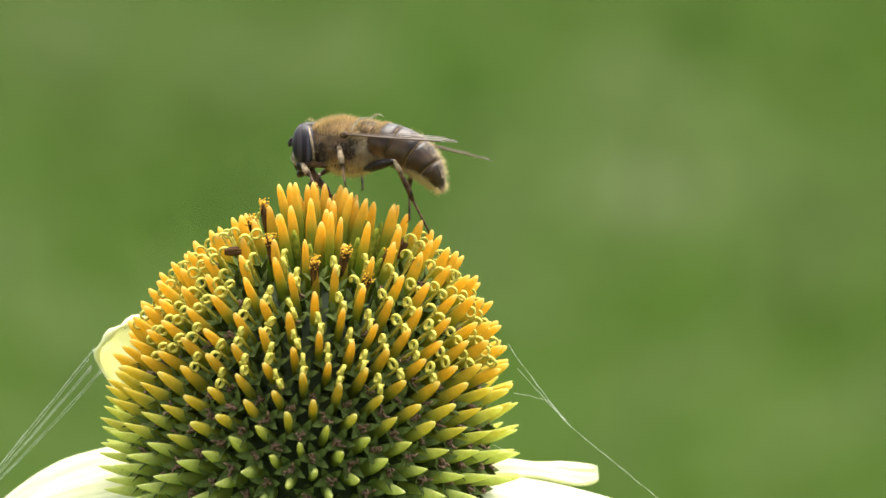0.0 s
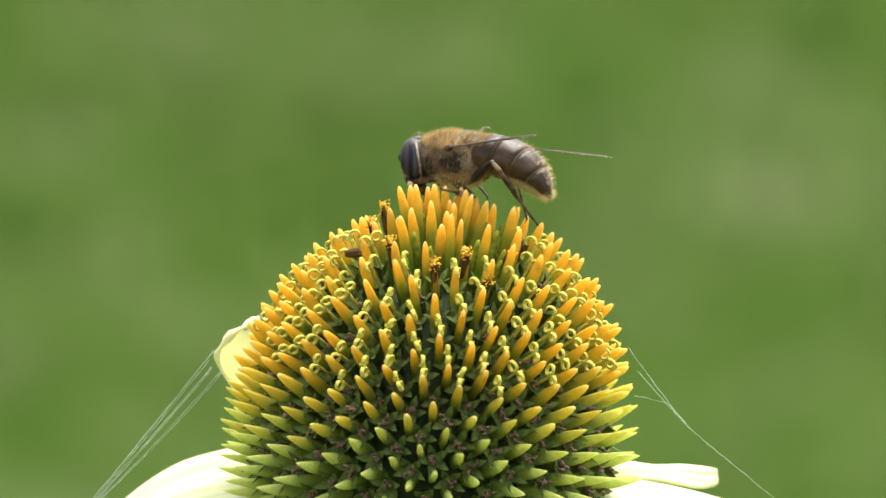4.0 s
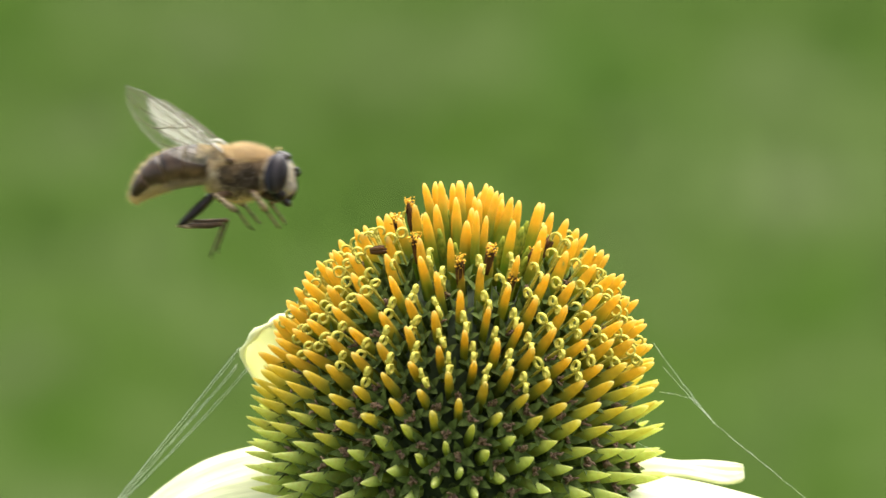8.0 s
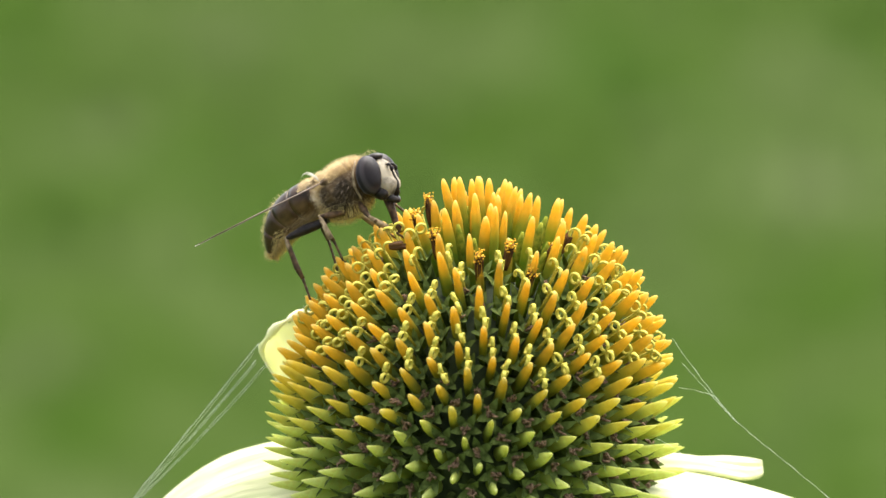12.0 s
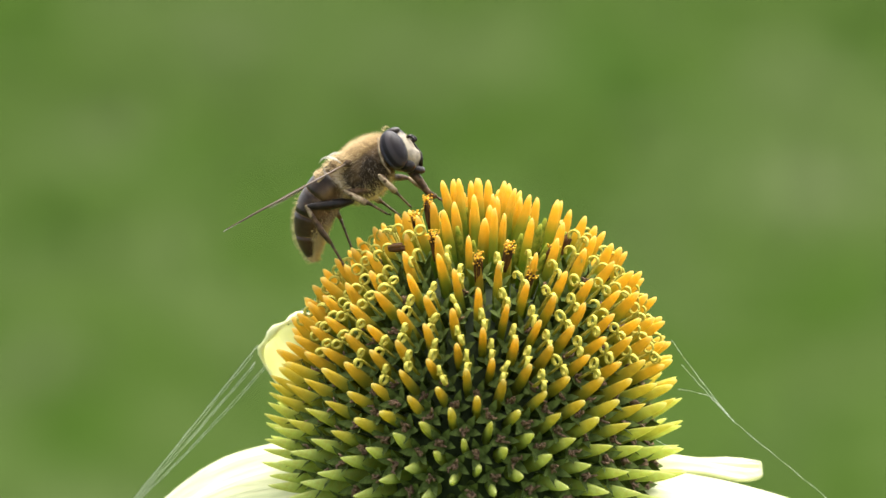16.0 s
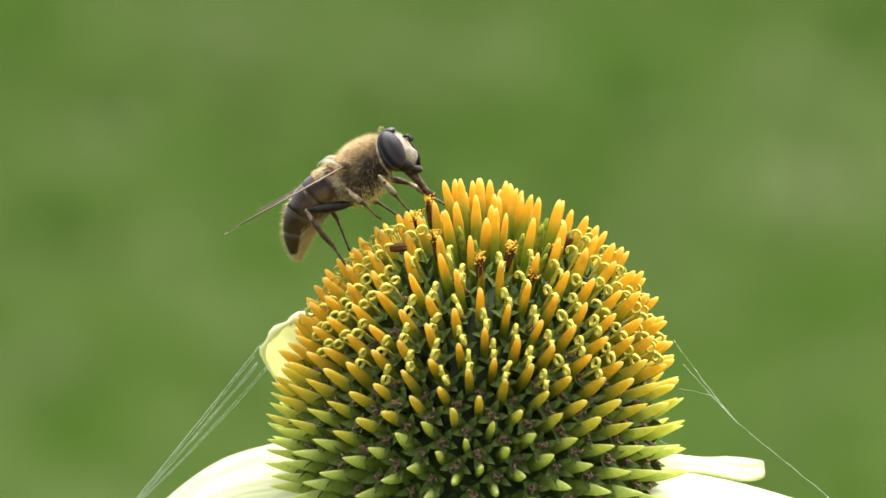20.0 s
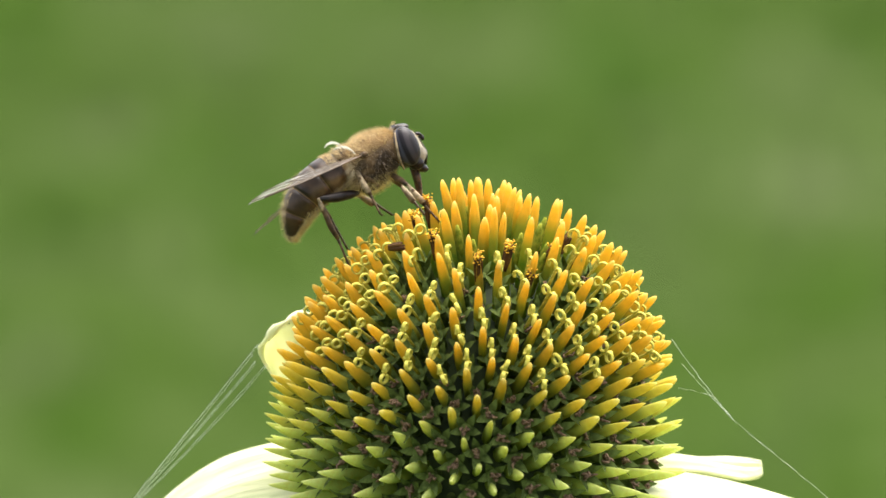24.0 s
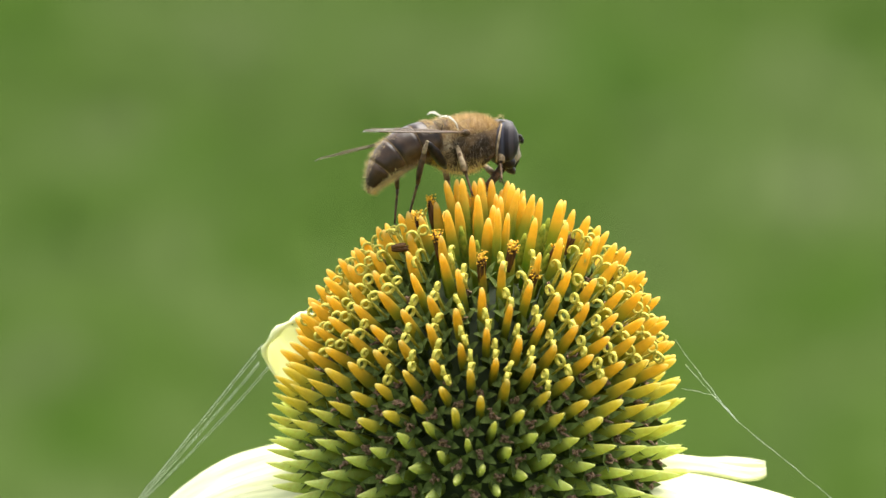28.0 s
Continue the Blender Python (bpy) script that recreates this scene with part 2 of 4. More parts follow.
# ---------------------------------------------------------------- the coneflower
flower = new("coneflower")
flower.matrix_world = Matrix.Translation(HEAD) @ pose(0, 0, 0, 0, 3.0, 0)
tagged(flower, "white coneflower with a domed orange and green cone", "flower")

# the cone nods towards the camera
NOD = pose(0, 0, 0, 8.86, -0.51, 0).to_3x3()


def cone_lift(z):
    """How steeply the bracts at this height point up, in degrees."""
    return float(np.interp(z, [-7, -4, -1.5, 0, 1.8, 5.5, 10.5, 14.5, 16.6, 18.0, 20.0], [-8, 2, 9, 14, 21, 28, 38, 50, 62, 72, 82]))


def spiral():
    """Places of the bract tips on the cone, in millimetres: number, height, bearing, and the place on the egg-shaped, slightly bent head."""
    heights = (5.029, -19.883, 20.526, -25.361, 16.42)
    girth = np.polyfit((-3, 1, 5, 9, 13, 16.5), (16.80, 16.71, 16.03, 14.79, 12.62, 9.27), 4)
    for i in range(-212, 162):
        s = (i + 178) / 300
        z = float(np.polyval(heights, s))
        r = float(np.polyval(girth, z))
        th = radians(-85.51 - 137.5124 * i + 3.4 * (s - 0.5) ** 2)
        h = min((z - 6) / 10, 1.0)
        yield i + 213, z, th, Vector((1.015 * r * math.cos(th) - 0.16 + 0.40 * h + 0.50 * h * h, r * math.sin(th), z))


def aim(place, direction, spin=0.0):
    """A pose at place with its z along the direction."""
    turn = Vector(direction).to_track_quat("Z", "Y").to_matrix().to_4x4()
    return Matrix.Translation(place) @ turn @ pose(0, 0, 0, 0, 0, spin)


def meridian(out, up, spin):
    """A turn with z outwards and x up the cone."""
    m = Matrix((up, out.cross(up), out)).transposed().to_4x4()
    return m @ pose(0, 0, 0, 0, 0, spin)


def bract_mesh(long, wide, hook, seed, sharp=False):
    """One stiff chaffy bract: keeled, widest at the middle, drawn out to a blunt point at its origin."""
    rng = random.Random(seed)
    bm = bmesh.new()
    steps = [(0.0, 0.14), (0.025, 0.42), (0.08, 0.66), (0.20, 0.86), (0.45, 1.0), (0.8, 0.95), (1.0, 0.8)]
    if sharp:
        steps = [(0.0, 0.06), (0.03, 0.26), (0.10, 0.52), (0.25, 0.82), (0.45, 0.98), (0.75, 1.0), (1.0, 0.85)]
    pts = [(hook * (1 - f) ** 2, rng.uniform(-0.03, 0.03), -long * f) for f, w in steps]
    tube(bm, pts, [wide * w for f, w in steps], 8)
    keel = 0.50 if sharp else 0.26         # keeled: deeper than wide, the more so towards the base
    for v in bm.verts:
        f = min(1.0, max(0.0, -v.co.z / long))
        mid = hook * (1 - f) ** 2
        deep = 1.08 + keel * min(1.0, f / 0.34) ** 0.9
        v.co.x = mid + (v.co.x - mid) * deep - wide * 0.35 * (deep - 1.08)
        v.co.y *= 0.92
    scaled(bm)
    me = bpy.data.meshes.new("bract")
    bmesh.ops.recalc_face_normals(bm, faces=bm.faces)
    bm.to_mesh(me)
    bm.free()
    for p in me.polygons:
        p.use_smooth = True
    me.materials.append(BRACT)
    return me


def crisp(me):
    for p in me.polygons:
        p.use_smooth = False
    return me


def shared(name, me, parent, m):
    ob = new(name, me)
    ob.parent = parent
    ob.matrix_basis = m
    return ob


def receptacle():
    bm = bmesh.new()
    rings = []
    segs = 32
    profile = [(0.3, -11), (4, -11), (8, -9), (10.5, -7), (11.2, -3), (11.2, 0), (10.6, 4), (9.4, 8), (7.2, 11), (4, 13), (0.3, 14)]
    for r, z in profile:
        rings.append([bm.verts.new((r * math.cos(2 * math.pi * k / segs), r * math.sin(2 * math.pi * k / segs), z)) for k in range(segs)])
    for a, b in zip(rings, rings[1:]):
        for k in range(segs):
            bm.faces.new((a[k], a[(k + 1) % segs], b[(k + 1) % segs], b[k]))
    bmesh.ops.rotate(bm, matrix=NOD, verts=bm.verts)
    part("receptacle", scaled(bm), CORE, flower, "dark green domed core")


def stem():
    bm = bmesh.new()
    tube(bm, [(0, 0, -9), (0.5, 0, -40), (2, 1, -120), (8, 2, -300), (22, 4, -550), (42, 6, -801)], [3.6, 2.4, 2.5, 2.7, 3.0, 3.4], 12)
    part("stem", scaled(bm), STEM, flower, "rough green stem")


def petal_bm(long, wide, droop, curl, notch, seed, cup=0.22, taper=0.75):
    """A strap-shaped ray with pleats, thickness and a notched tip; root at the origin, running along x."""
    rng = random.Random(seed)
    bm = bmesh.new()
    nu, nv = 40, 14
    ph = rng.uniform(0, 6)
    top, low = [], []
    for i in range(nu + 1):
        u = i / nu
        a = radians(droop) * u + radians(curl) * u * u
        rowt, rowl = [], []
        w = wide * 0.5 * (0.42 + 0.58 * min(1, u * 2.2) ** 0.8) * (1 if u < taper else max(0.02, 1 - ((u - taper) / (1.0005 - taper)) ** 2) ** 0.6)
        for j in range(nv + 1):
            v = 2 * j / nv - 1
            tip = notch * math.exp(-(v * 3.0) ** 2) * max(0, u - 0.8) * 5
            s = long * u - tip
            x = s * math.cos(a * 0.62)
            z = -s * math.sin(a * 0.62)
            z += -cup * w * v * v + 0.34 * math.sin(v * 8 + ph) * min(1, u * 3) * min(1, (1 - u) * 5 + 0.1) + 0.5 * math.sin(u * 7 + ph + v) * u
            rowt.append(bm.verts.new((x, w * v, z)))
            rowl.append(bm.verts.new((x, w * v, z - 0.3)))
        top.append(rowt)
        low.append(rowl)
    for i in range(nu):
        for j in range(nv):
            bm.faces.new((top[i][j], top[i + 1][j], top[i + 1][j + 1], top[i][j + 1]))
            bm.faces.new((low[i][j], low[i][j + 1], low[i + 1][j + 1], low[i + 1][j]))
        for j in (0, nv):
            q = (top[i][j], low[i][j], low[i + 1][j], top[i + 1][j])
            bm.faces.new(q if j == 0 else q[::-1])
    for i in (0, nu):
        for j in range(nv):
            bm.faces.new((top[i][j], top[i][j + 1], low[i][j + 1], low[i][j]))
    return scaled(bm)


def petals():
    # bearing (0: +x, 90: away), length, width, tilt at the root (down +), droop, curl, height, roll
    rays = [(164, 32, 14, 10, 26, 24, -2.2, -28), (-176, 30, 12, 14, 46, 18, -5.6, -34), (22, 16.0, 3.3, -6.5, 2, 9, -2.8, 10), (6, 34, 13, 5, 8, 17, -2.4, 12),
            (-28, 34, 12, 22, 40, 20, -5.4, 10), (58, 30, 12, 22, 40, 18, -5.4, 0), (82, 32, 12, 24, 40, 20, -5.6, 0), (108, 32, 12, 24, 40, 20, -5.6, 0),
            (138, 30, 12, 16, 40, 20, -5.4, 0), (-60, 34, 12, 40, 40, 20, -6.2, 0), (-88, 34, 12, 42, 40, 20, -6.4, 0), (-114, 34, 12, 42, 40, 20, -6.4, 0),
            (-142, 34, 12, 34, 40, 20, -6.0, 0)]
    for i, (b, long, wide, tilt, droop, curl, z, roll) in enumerate(rays):
        ob = part("petal", petal_bm(long, wide, droop, curl, 0.0 if long < 20 else 0.25, i, taper=0.66 if long < 20 else 0.75), PETAL, flower)
        ob.matrix_basis = pose(9.5 * MM * math.cos(radians(b)), 9.5 * MM * math.sin(radians(b)), z * MM) @ pose(0, 0, 0, 0, 0, b) @ pose(0, 0, 0, 0, tilt, 0) @ pose(0, 0, 0, roll, 0, 0)
    # a short fresh ray that stands up beside the cone and rolls over at its tip
    bm = bmesh.new()
    nu, nv = 16, 9
    rows = []
    for i in range(nu + 1):
        u = i / nu
        row = []
        for j in range(nv + 1):
            v = 2 * j / nv - 1
            w = 2.95 * (0.45 + 0.55 * min(1, u * 1.6)) * (1 - 0.22 * (max(0, u - 0.75) / 0.25) ** 2)
            over = max(0, u - 0.7) / 0.3
            s = 12.0 * u - 0.45 * (1 - math.cos(v * 6.5 + 0.6)) * over - 0.5 * over * v ** 4
            x = -8.77 - 0.623 * s + 0.782 * w * v
            z = -1.10 + 0.782 * s + 0.623 * w * v
            y = 2.6 + 4.2 * u - 1.2 * (1 - v * v) - 0.9 * over ** 2 + 0.2 * math.sin(v * 8) * u
            row.append(bm.verts.new((x, y, z)))
        rows.append(row)
    rim = [rows[i][0].co.copy() for i in range(10, nu)] + [v.co.copy() for v in rows[nu]] + [rows[i][nv].co.copy() for i in range(nu - 1, 10, -1)]
    for k in range(3):                     # round off the corners
        rim = [rim[0]] + [(a + b * 2 + c) / 4 for a, b, c in zip(rim, rim[1:], rim[2:])] + [rim[-1]]
    for i in range(nu):
        for j in range(nv):
            bm.faces.new((rows[i][j], rows[i + 1][j], rows[i + 1][j + 1], rows[i][j + 1]))
    bmesh.ops.solidify(bm, geom=bm.faces[:], thickness=0.5)
    bmesh.ops.smooth_vert(bm, verts=bm.verts, factor=0.5, use_axis_x=True, use_axis_y=True, use_axis_z=True)
    rng = random.Random(8)
    n = len(rim)
    fat = [0.03 + 0.26 * math.sin(math.pi * (k + 0.3) / n) ** 1.6 * (1.0 + 0.45 * math.sin(k * 1.5)) + rng.uniform(-0.01, 0.04) for k in range(n)]
    tube(bm, [p + Vector((0, -0.25, 0)) for p in rim], fat, 8)
    ob = part("petal", scaled(bm), FRESH, flower, "upright pale yellow-green petal with a rolled tip")
    ob.matrix_basis = pose(0, 0, 0, 0, -3, 0)


def floret_bm():
    """A spent disc floret: a short tube with five pointed lobes."""
    bm = bmesh.new()
    tube(bm, [(0, 0, -3.4), (0, 0, -1.2), (0, 0, -0.5)], [0.42, 0.5, 0.6], 10)
    for k in range(5):
        a = 2 * math.pi * k / 5
        c, s = math.cos(a), math.sin(a)
        mk = lambda r, w, z: Vector((r * c - w * s, r * s + w * c, z))
        q = [bm.verts.new(p) for p in (mk(0.5, -0.42, -0.55), mk(0.5, 0.42, -0.55), mk(0.95, 0.34, 0.0), mk(0.95, -0.34, 0.0), mk(1.60, 0, 0.60), mk(0.98, 0, -0.16), mk(0.55, 0, -0.74))]
        for f in ((0, 3, 2, 1), (3, 4, 2), (0, 6, 5, 3), (6, 1, 2, 5), (3, 5, 4), (5, 2, 4), (0, 1, 6)):
            bm.faces.new([q[i] for i in f])
    return scaled(bm)


def crumb_bm(seed):
    """The withered brown threads in a floret's mouth."""
    rng = random.Random(seed)
    bm = bmesh.new()
    for k in range(6):
        p = Vector((rng.uniform(-0.3, 0.3), rng.uniform(-0.3, 0.3), -0.5))
        pts = [p]
        for s in range(3):
            p = p + Vector((rng.uniform(-0.3, 0.3), rng.uniform(-0.3, 0.3), rng.uniform(0.05, 0.35)))
            pts.append(p)
        tube(bm, pts, [0.14, 0.16, 0.13, 0.06], 5)
    return scaled(bm)


def style_bm(kind, seed):
    """Two style branches on a short stalk, rolled back into rings."""
    rng = random.Random(seed)
    bm = bmesh.new()
    tube(bm, [(0, 0, -2.2), (0, 0, 0.3), (0, 0, 0.8)], [0.10, 0.10, 0.11], 6)
    for s in (-1, 1):
        r = rng.uniform(0.33, 0.42)
        turns = rng.uniform(1.0, 1.18) if kind else rng.uniform(0.5, 0.8)
        tw = rng.uniform(-0.16, 0.16)
        pts = []
        for k in range(17):
            a = 2 * math.pi * turns * k / 16
            x = s * (r * (1 - math.cos(a)) + 0.1)
            pts.append((x, tw * x + 0.02 * a * s, 0.75 + r * math.sin(a) + 0.1))
        tube(bm, pts, [0.095 + 0.02 * rng.random() for k in range(16)] + [0.07], 8)
    bmesh.ops.scale(bm, vec=(1, 1.7, 1), verts=bm.verts)
    return scaled(bm)


def mesh_of(bm, material, name):
    ob = part(name, bm, material)
    me = ob.data
    bpy.data.objects.remove(ob)
    return me


def cone():
    rng = random.Random(11)
    spikes = [bract_mesh(6.4 + 0.15 * k, 0.37 + 0.02 * (k % 3), (-0.1, 0.25, 0.45, 0.1)[k % 4], k) for k in range(6)]
    keen = [bract_mesh(7.2 + 0.15 * k, 0.345 + 0.02 * (k % 3), (0.2, 0.4, 0.6, 0.35)[k % 4], 40 + k, True) for k in range(6)]
    tall = [bract_mesh(8.4, 0.40 + 0.03 * k, 0.15 * k - 0.1, 20 + k) for k in range(3)]
    star = crisp(mesh_of(floret_bm(), FLORET, "floret"))
    bm = bmesh.new()
    tube(bm, [(0, 0, -3.4), (0, 0, -0.8), (0, 0, 0.2), (0, 0, 1.0)], [0.22, 0.30, 0.28, 0.12], 8)
    bud = mesh_of(scaled(bm), BUD, "floret_bud")
    crumbs = [mesh_of(crumb_bm(k), WITHERED, "withered_tuft") for k in range(4)]
    rings = [mesh_of(style_bm(1, k), STYLE, "style") for k in range(5)]
    hooks = [mesh_of(style_bm(0, 9 + k), STYLE, "style") for k in range(4)]
    far = bmesh.new()
    for i, z, th, at in spiral():
        lift = radians(cone_lift(z) + rng.uniform(-2, 2))
        turn = th + rng.uniform(-0.015, 0.015)
        sag = NOD @ pose(0, 0, 0, float(np.interp(z, [0, 8], [8, 0])), 0, 0).to_3x3()      # the lower bracts hang a little forward
        out = sag @ Vector((math.cos(turn) * math.cos(lift), math.sin(turn) * math.cos(lift), math.sin(lift)))
        up = sag @ Vector((-math.cos(turn) * math.sin(lift), -math.sin(turn) * math.sin(lift), math.cos(lift)))
        tip = NOD @ at + out * rng.uniform(-0.18, 0.18)
        low = z < 4.5 + rng.uniform(-1.5, 1.5)
        m = Matrix.Translation(tip * MM) @ meridian(out, up, rng.uniform(-16, 16))
        me = (keen if low else spikes)[i % 6]
        young = 17.2 < z < 19.0                # short young bracts round the tuft
        if young:
            m = Matrix.Translation(-out * rng.uniform(0.2, 1.3) * (1.0 if abs(tip.x) < 5.5 else 0.2) * MM) @ m
        if tip.y > 9.0:
            n0 = len(far.verts)
            far.from_mesh(me)
            far.verts.ensure_lookup_table()
            bmesh.ops.transform(far, matrix=m, verts=far.verts[n0:])
            continue
        shared("bract", me, flower, m)
        # the floret in this bract's axil, nearer the top and deeper
        place = tip + up * (1.25 if z < 14 else 0.95) - out * (rng.uniform(2.7, 3.3) if z > 6 else rng.uniform(2.2, 2.8))
        if z >= 17.6:
            shared("floret_bud", bud, flower, aim((place - out * 0.1) * MM, out, rng.uniform(0, 72)))
        else:
            fl = shared("floret", star, flower, aim(place * MM, out, rng.uniform(0, 72)) @ Matrix.Scale(0.76 if z > 6 else 0.86, 4))
            if z < 8 or rng.random() < 0.3:
                shared("withered_tuft", crumbs[i % 4], fl, pose(0, 0, 0, 0, 0, rng.uniform(0, 360)))
            chance = float(np.interp(z, [6.6, 7.6, 17.0, 18.0], [0.0, 0.92, 0.92, 0.3]))
            if rng.random() < chance:
                me2 = rings[i % 5] if z < 12.5 or rng.random() < 0.4 else hooks[i % 4]
                shared("style", me2, fl, fl.matrix_basis.to_3x3().to_4x4().inverted() @ meridian(out, up, rng.uniform(-22, 22)) @ pose(0, 0, (1.05 + rng.uniform(-0.3, 0.4)) * MM))
    me = bpy.data.meshes.new("rear_bracts")
    far.to_mesh(me)
    far.free()
    me.materials.append(BRACT)
    tagged(shared("rear_bracts", me, flower, Matrix()), kind="stuff")
    # the unopened tuft on top
    for j in range(23):
        a, r = radians(137.5) * j + 0.6, 0.78 * math.sqrt(j + 0.4)
        lift = radians(90 - r * 3.4)
        out = Vector((math.cos(a) * math.cos(lift) + rng.uniform(-0.07, 0.07), math.sin(a) * math.cos(lift) + rng.uniform(-0.07, 0.07), math.sin(lift))).normalized()
        tip = Vector((r * math.cos(a) - 0.12, r * math.sin(a) - 2.5, 20.45 - 0.15 * min(0.0, r * math.sin(a)) ** 2 + rng.uniform(-1.7, 0.4)))
        shared("bract", tall[j % 3], flower, aim(tip * MM, out, rng.uniform(0, 360)))
    lone = Vector((math.sin(radians(14)), 0.05, math.cos(radians(14))))
    shared("bract", tall[1], flower, aim(Vector((5.9, 1.4, 18.9)) * MM, lone))


def dark_anthers():
    """Brown anther tubes tipped with pollen, in a loose ring below the tuft."""
    rng = random.Random(5)
    # tip (mm across, deep, up) and lean to the side and towards the front (degrees)
    for k, (x, y, z, side, front) in enumerate([(-5.9, -2.4, 17.6, -18, 10), (-4.9, 0.6, 18.7, -10, 0), (-4.3, -5.6, 16.6, -10, 18), (-0.7, -8.2, 15.3, -3, 24),
                                                (1.8, -7.2, 16.2, 8, 20), (6.6, -2.2, 16.7, 28, 8), (5.4, -5.0, 16.0, 24, 18), (10.0, -0.4, 13.4, 70, 5),
                                                (-6.6, -5.4, 15.4, 78, 12), (3.7, -8.2, 14.3, 14, 28)]):
        d = Vector((math.sin(radians(side)), -math.sin(radians(front)), math.cos(radians(side)) * math.cos(radians(front))))
        bm = bmesh.new()
        shrink = 0.42 if side > 60 else 0.8
        for q in range(5):                 # five fused anthers
            c, s = math.cos(q * 1.2566), math.sin(q * 1.2566)
            e = rng.uniform(-0.25, 0.15)
            tube(bm, [(0.13 * c, 0.13 * s, -3.0 * shrink), (0.21 * c, 0.21 * s, -2.0 * shrink), (0.23 * c, 0.23 * s, -0.8 * shrink), (0.26 * c, 0.26 * s, e)], [0.13, 0.17, 0.17, 0.07], 6)
        ob = part("anther_tube", scaled(bm), ANTHER, flower)
        ob.matrix_basis = aim(Vector((x, y - 1.6, z)) * MM, d)
        if k not in (5, 7, 8):
            bm = bmesh.new()
            for q in range(7):
                p = Vector((rng.uniform(-0.3, 0.3), rng.uniform(-0.3, 0.3), rng.uniform(-0.5, 0.1)))
                pts = [p]
                for n in range(3):
                    p = p + Vector((rng.uniform(-0.16, 0.16) + p.x * 0.12, rng.uniform(-0.16, 0.16) + p.y * 0.12, rng.uniform(-0.05, 0.12)))
                    pts.append(p)
                tube(bm, pts, [0.07, 0.10, 0.085, 0.04], 5)
            for q in range(44):
                blob(bm, (rng.uniform(-0.42, 0.42), rng.uniform(-0.42, 0.42), rng.uniform(-0.7, 0.35)), (0.08, 0.06, 0.06), None, 4, 6)
            part("pollen_clump", scaled(bm), POLLEN, ob, "bright yellow pollen")


receptacle()
stem()
petals()
cone()
dark_anthers()


# ---------------------------------------------------------------- spider silk
def thread(ends, sag, rows=18):
    a, b = Vector(ends[0]), Vector(ends[1])
    return [a.lerp(b, i / rows) - Vector((0, 0, sag * 4 * (i / rows) * (1 - i / rows))) for i in range(rows + 1)]


def web(name, label, strands, radius):
    bm = bmesh.new()
    rng = random.Random(len(strands))
    for ends, sag in strands:
        pts = thread(ends, sag)
        for p in pts[1:-1]:
            p += Vector((rng.uniform(-1, 1), rng.uniform(-1, 1), rng.uniform(-1, 1))) * 0.03
        tube(bm, pts, [radius * rng.uniform(0.6, 1.5) for p in pts], 5)
    ob = part(name, scaled(bm), SILK)
    ob.matrix_world = Matrix.Translation(HEAD)
    return tagged(ob, label, "spider silk")


web("spider_thread", "bundle of white spider threads tied to a petal", [
    (((-17.6, 3.0, 6.7), (-27.9, 2.0, -6.0)), 0.05), (((-17.6, 3.0, 6.6), (-27.8, 2.1, -6.0)), 0.0), (((-18.0, 2.6, 5.9), (-27.7, 2.2, -6.0)), 0.1),
    (((-17.8, 2.6, 5.3), (-27.6, 2.0, -6.0)), 0.02), (((-17.8, 2.6, 5.1), (-27.5, 2.3, -6.0)), 0.1), (((-16.9, 3.6, 5.1), (-27.4, 2.4, -6.0)), 0.25), (((-16.8, 3.6, 4.95), (-27.3, 2.4, -6.0)), 0.3),
    (((-17.8, 2.6, 5.4), (-23.2, 2.3, -1.0)), 0.1),
    (((-27.9, 2.0, -6.0), (-60, -2, -46)), 0), (((-27.5, 2.1, -6.0), (-60, -2, -46)), 0),
    (((-12.9, 5.0, 10.2), (-15.6, 4.4, 8.2)), 0.0), (((-12.5, 5.0, 9.9), (-15.0, 4.4, 8.4)), 0.1)], 0.008)
web("spider_thread", "pair of thin spider threads beside the cone", [
    (((15.7, 0.0, 7.5), (20.7, 0.0, 0.9)), 0.15), (((16.2, 0.0, 3.5), (19.0, 0.0, 2.85)), -0.1), (((20.7, 0.0, 0.9), (28.0, 0, -5.1)), 0.0),
    (((16.5, 0.0, 5.5), (20.7, 0.0, 0.9)), 0.05), (((19.0, 0.0, 2.85), (20.9, 0.0, 0.72)), 0.05), (((28.0, 0.0, -5.1), (60, 0, -40)), 0.0), (((14.4, -5.0, 0.0), (16.7, -5, -1.6)), -0.15)], 0.009)


# ---------------------------------------------------------------- the hover fly
def fur_material(name, low, mid, high):
    m, t, b = mat(name, mid, 0.6, sheen=0.3)
    g = t.nodes.new("ShaderNodeNewGeometry")
    t.links.new(ramp(t, g.outputs["Random Per Island"], [(0.0, low), (0.5, mid), (1.0, high)]), b.inputs["Base Color"])
    return m


def eye_material():
    """Dark compound eye with a denser upright stripe."""
    m, t, b = mat("eye", (0.03, 0.025, 0.03), 0.42, spec=0.14)
    x = axis(t, "X", -0.0012, 0.0012)
    # bluish grey at the rear is a sheen put into the colour; the stripe is pattern
    c = ramp(t, x, [(0.0, (0.10, 0.10, 0.13)), (0.40, (0.075, 0.075, 0.10)), (0.47, (0.012, 0.010, 0.013)), (0.57, (0.014, 0.011, 0.014)), (0.62, (0.050, 0.043, 0.046)), (0.70, (0.042, 0.034, 0.036)), (0.76, (0.014, 0.011, 0.012))])
    c = mixed(t, 0.3, c, mixed(t, grain(t, 2600.0), c, (0.015, 0.012, 0.012)))
    t.links.new(c, b.inputs["Base Color"])
    v = node(t, "ShaderNodeTexVoronoi", Scale=14000.0)
    bump(t, b, v.outputs["Distance"], 0.15, 0.00005)
    return m


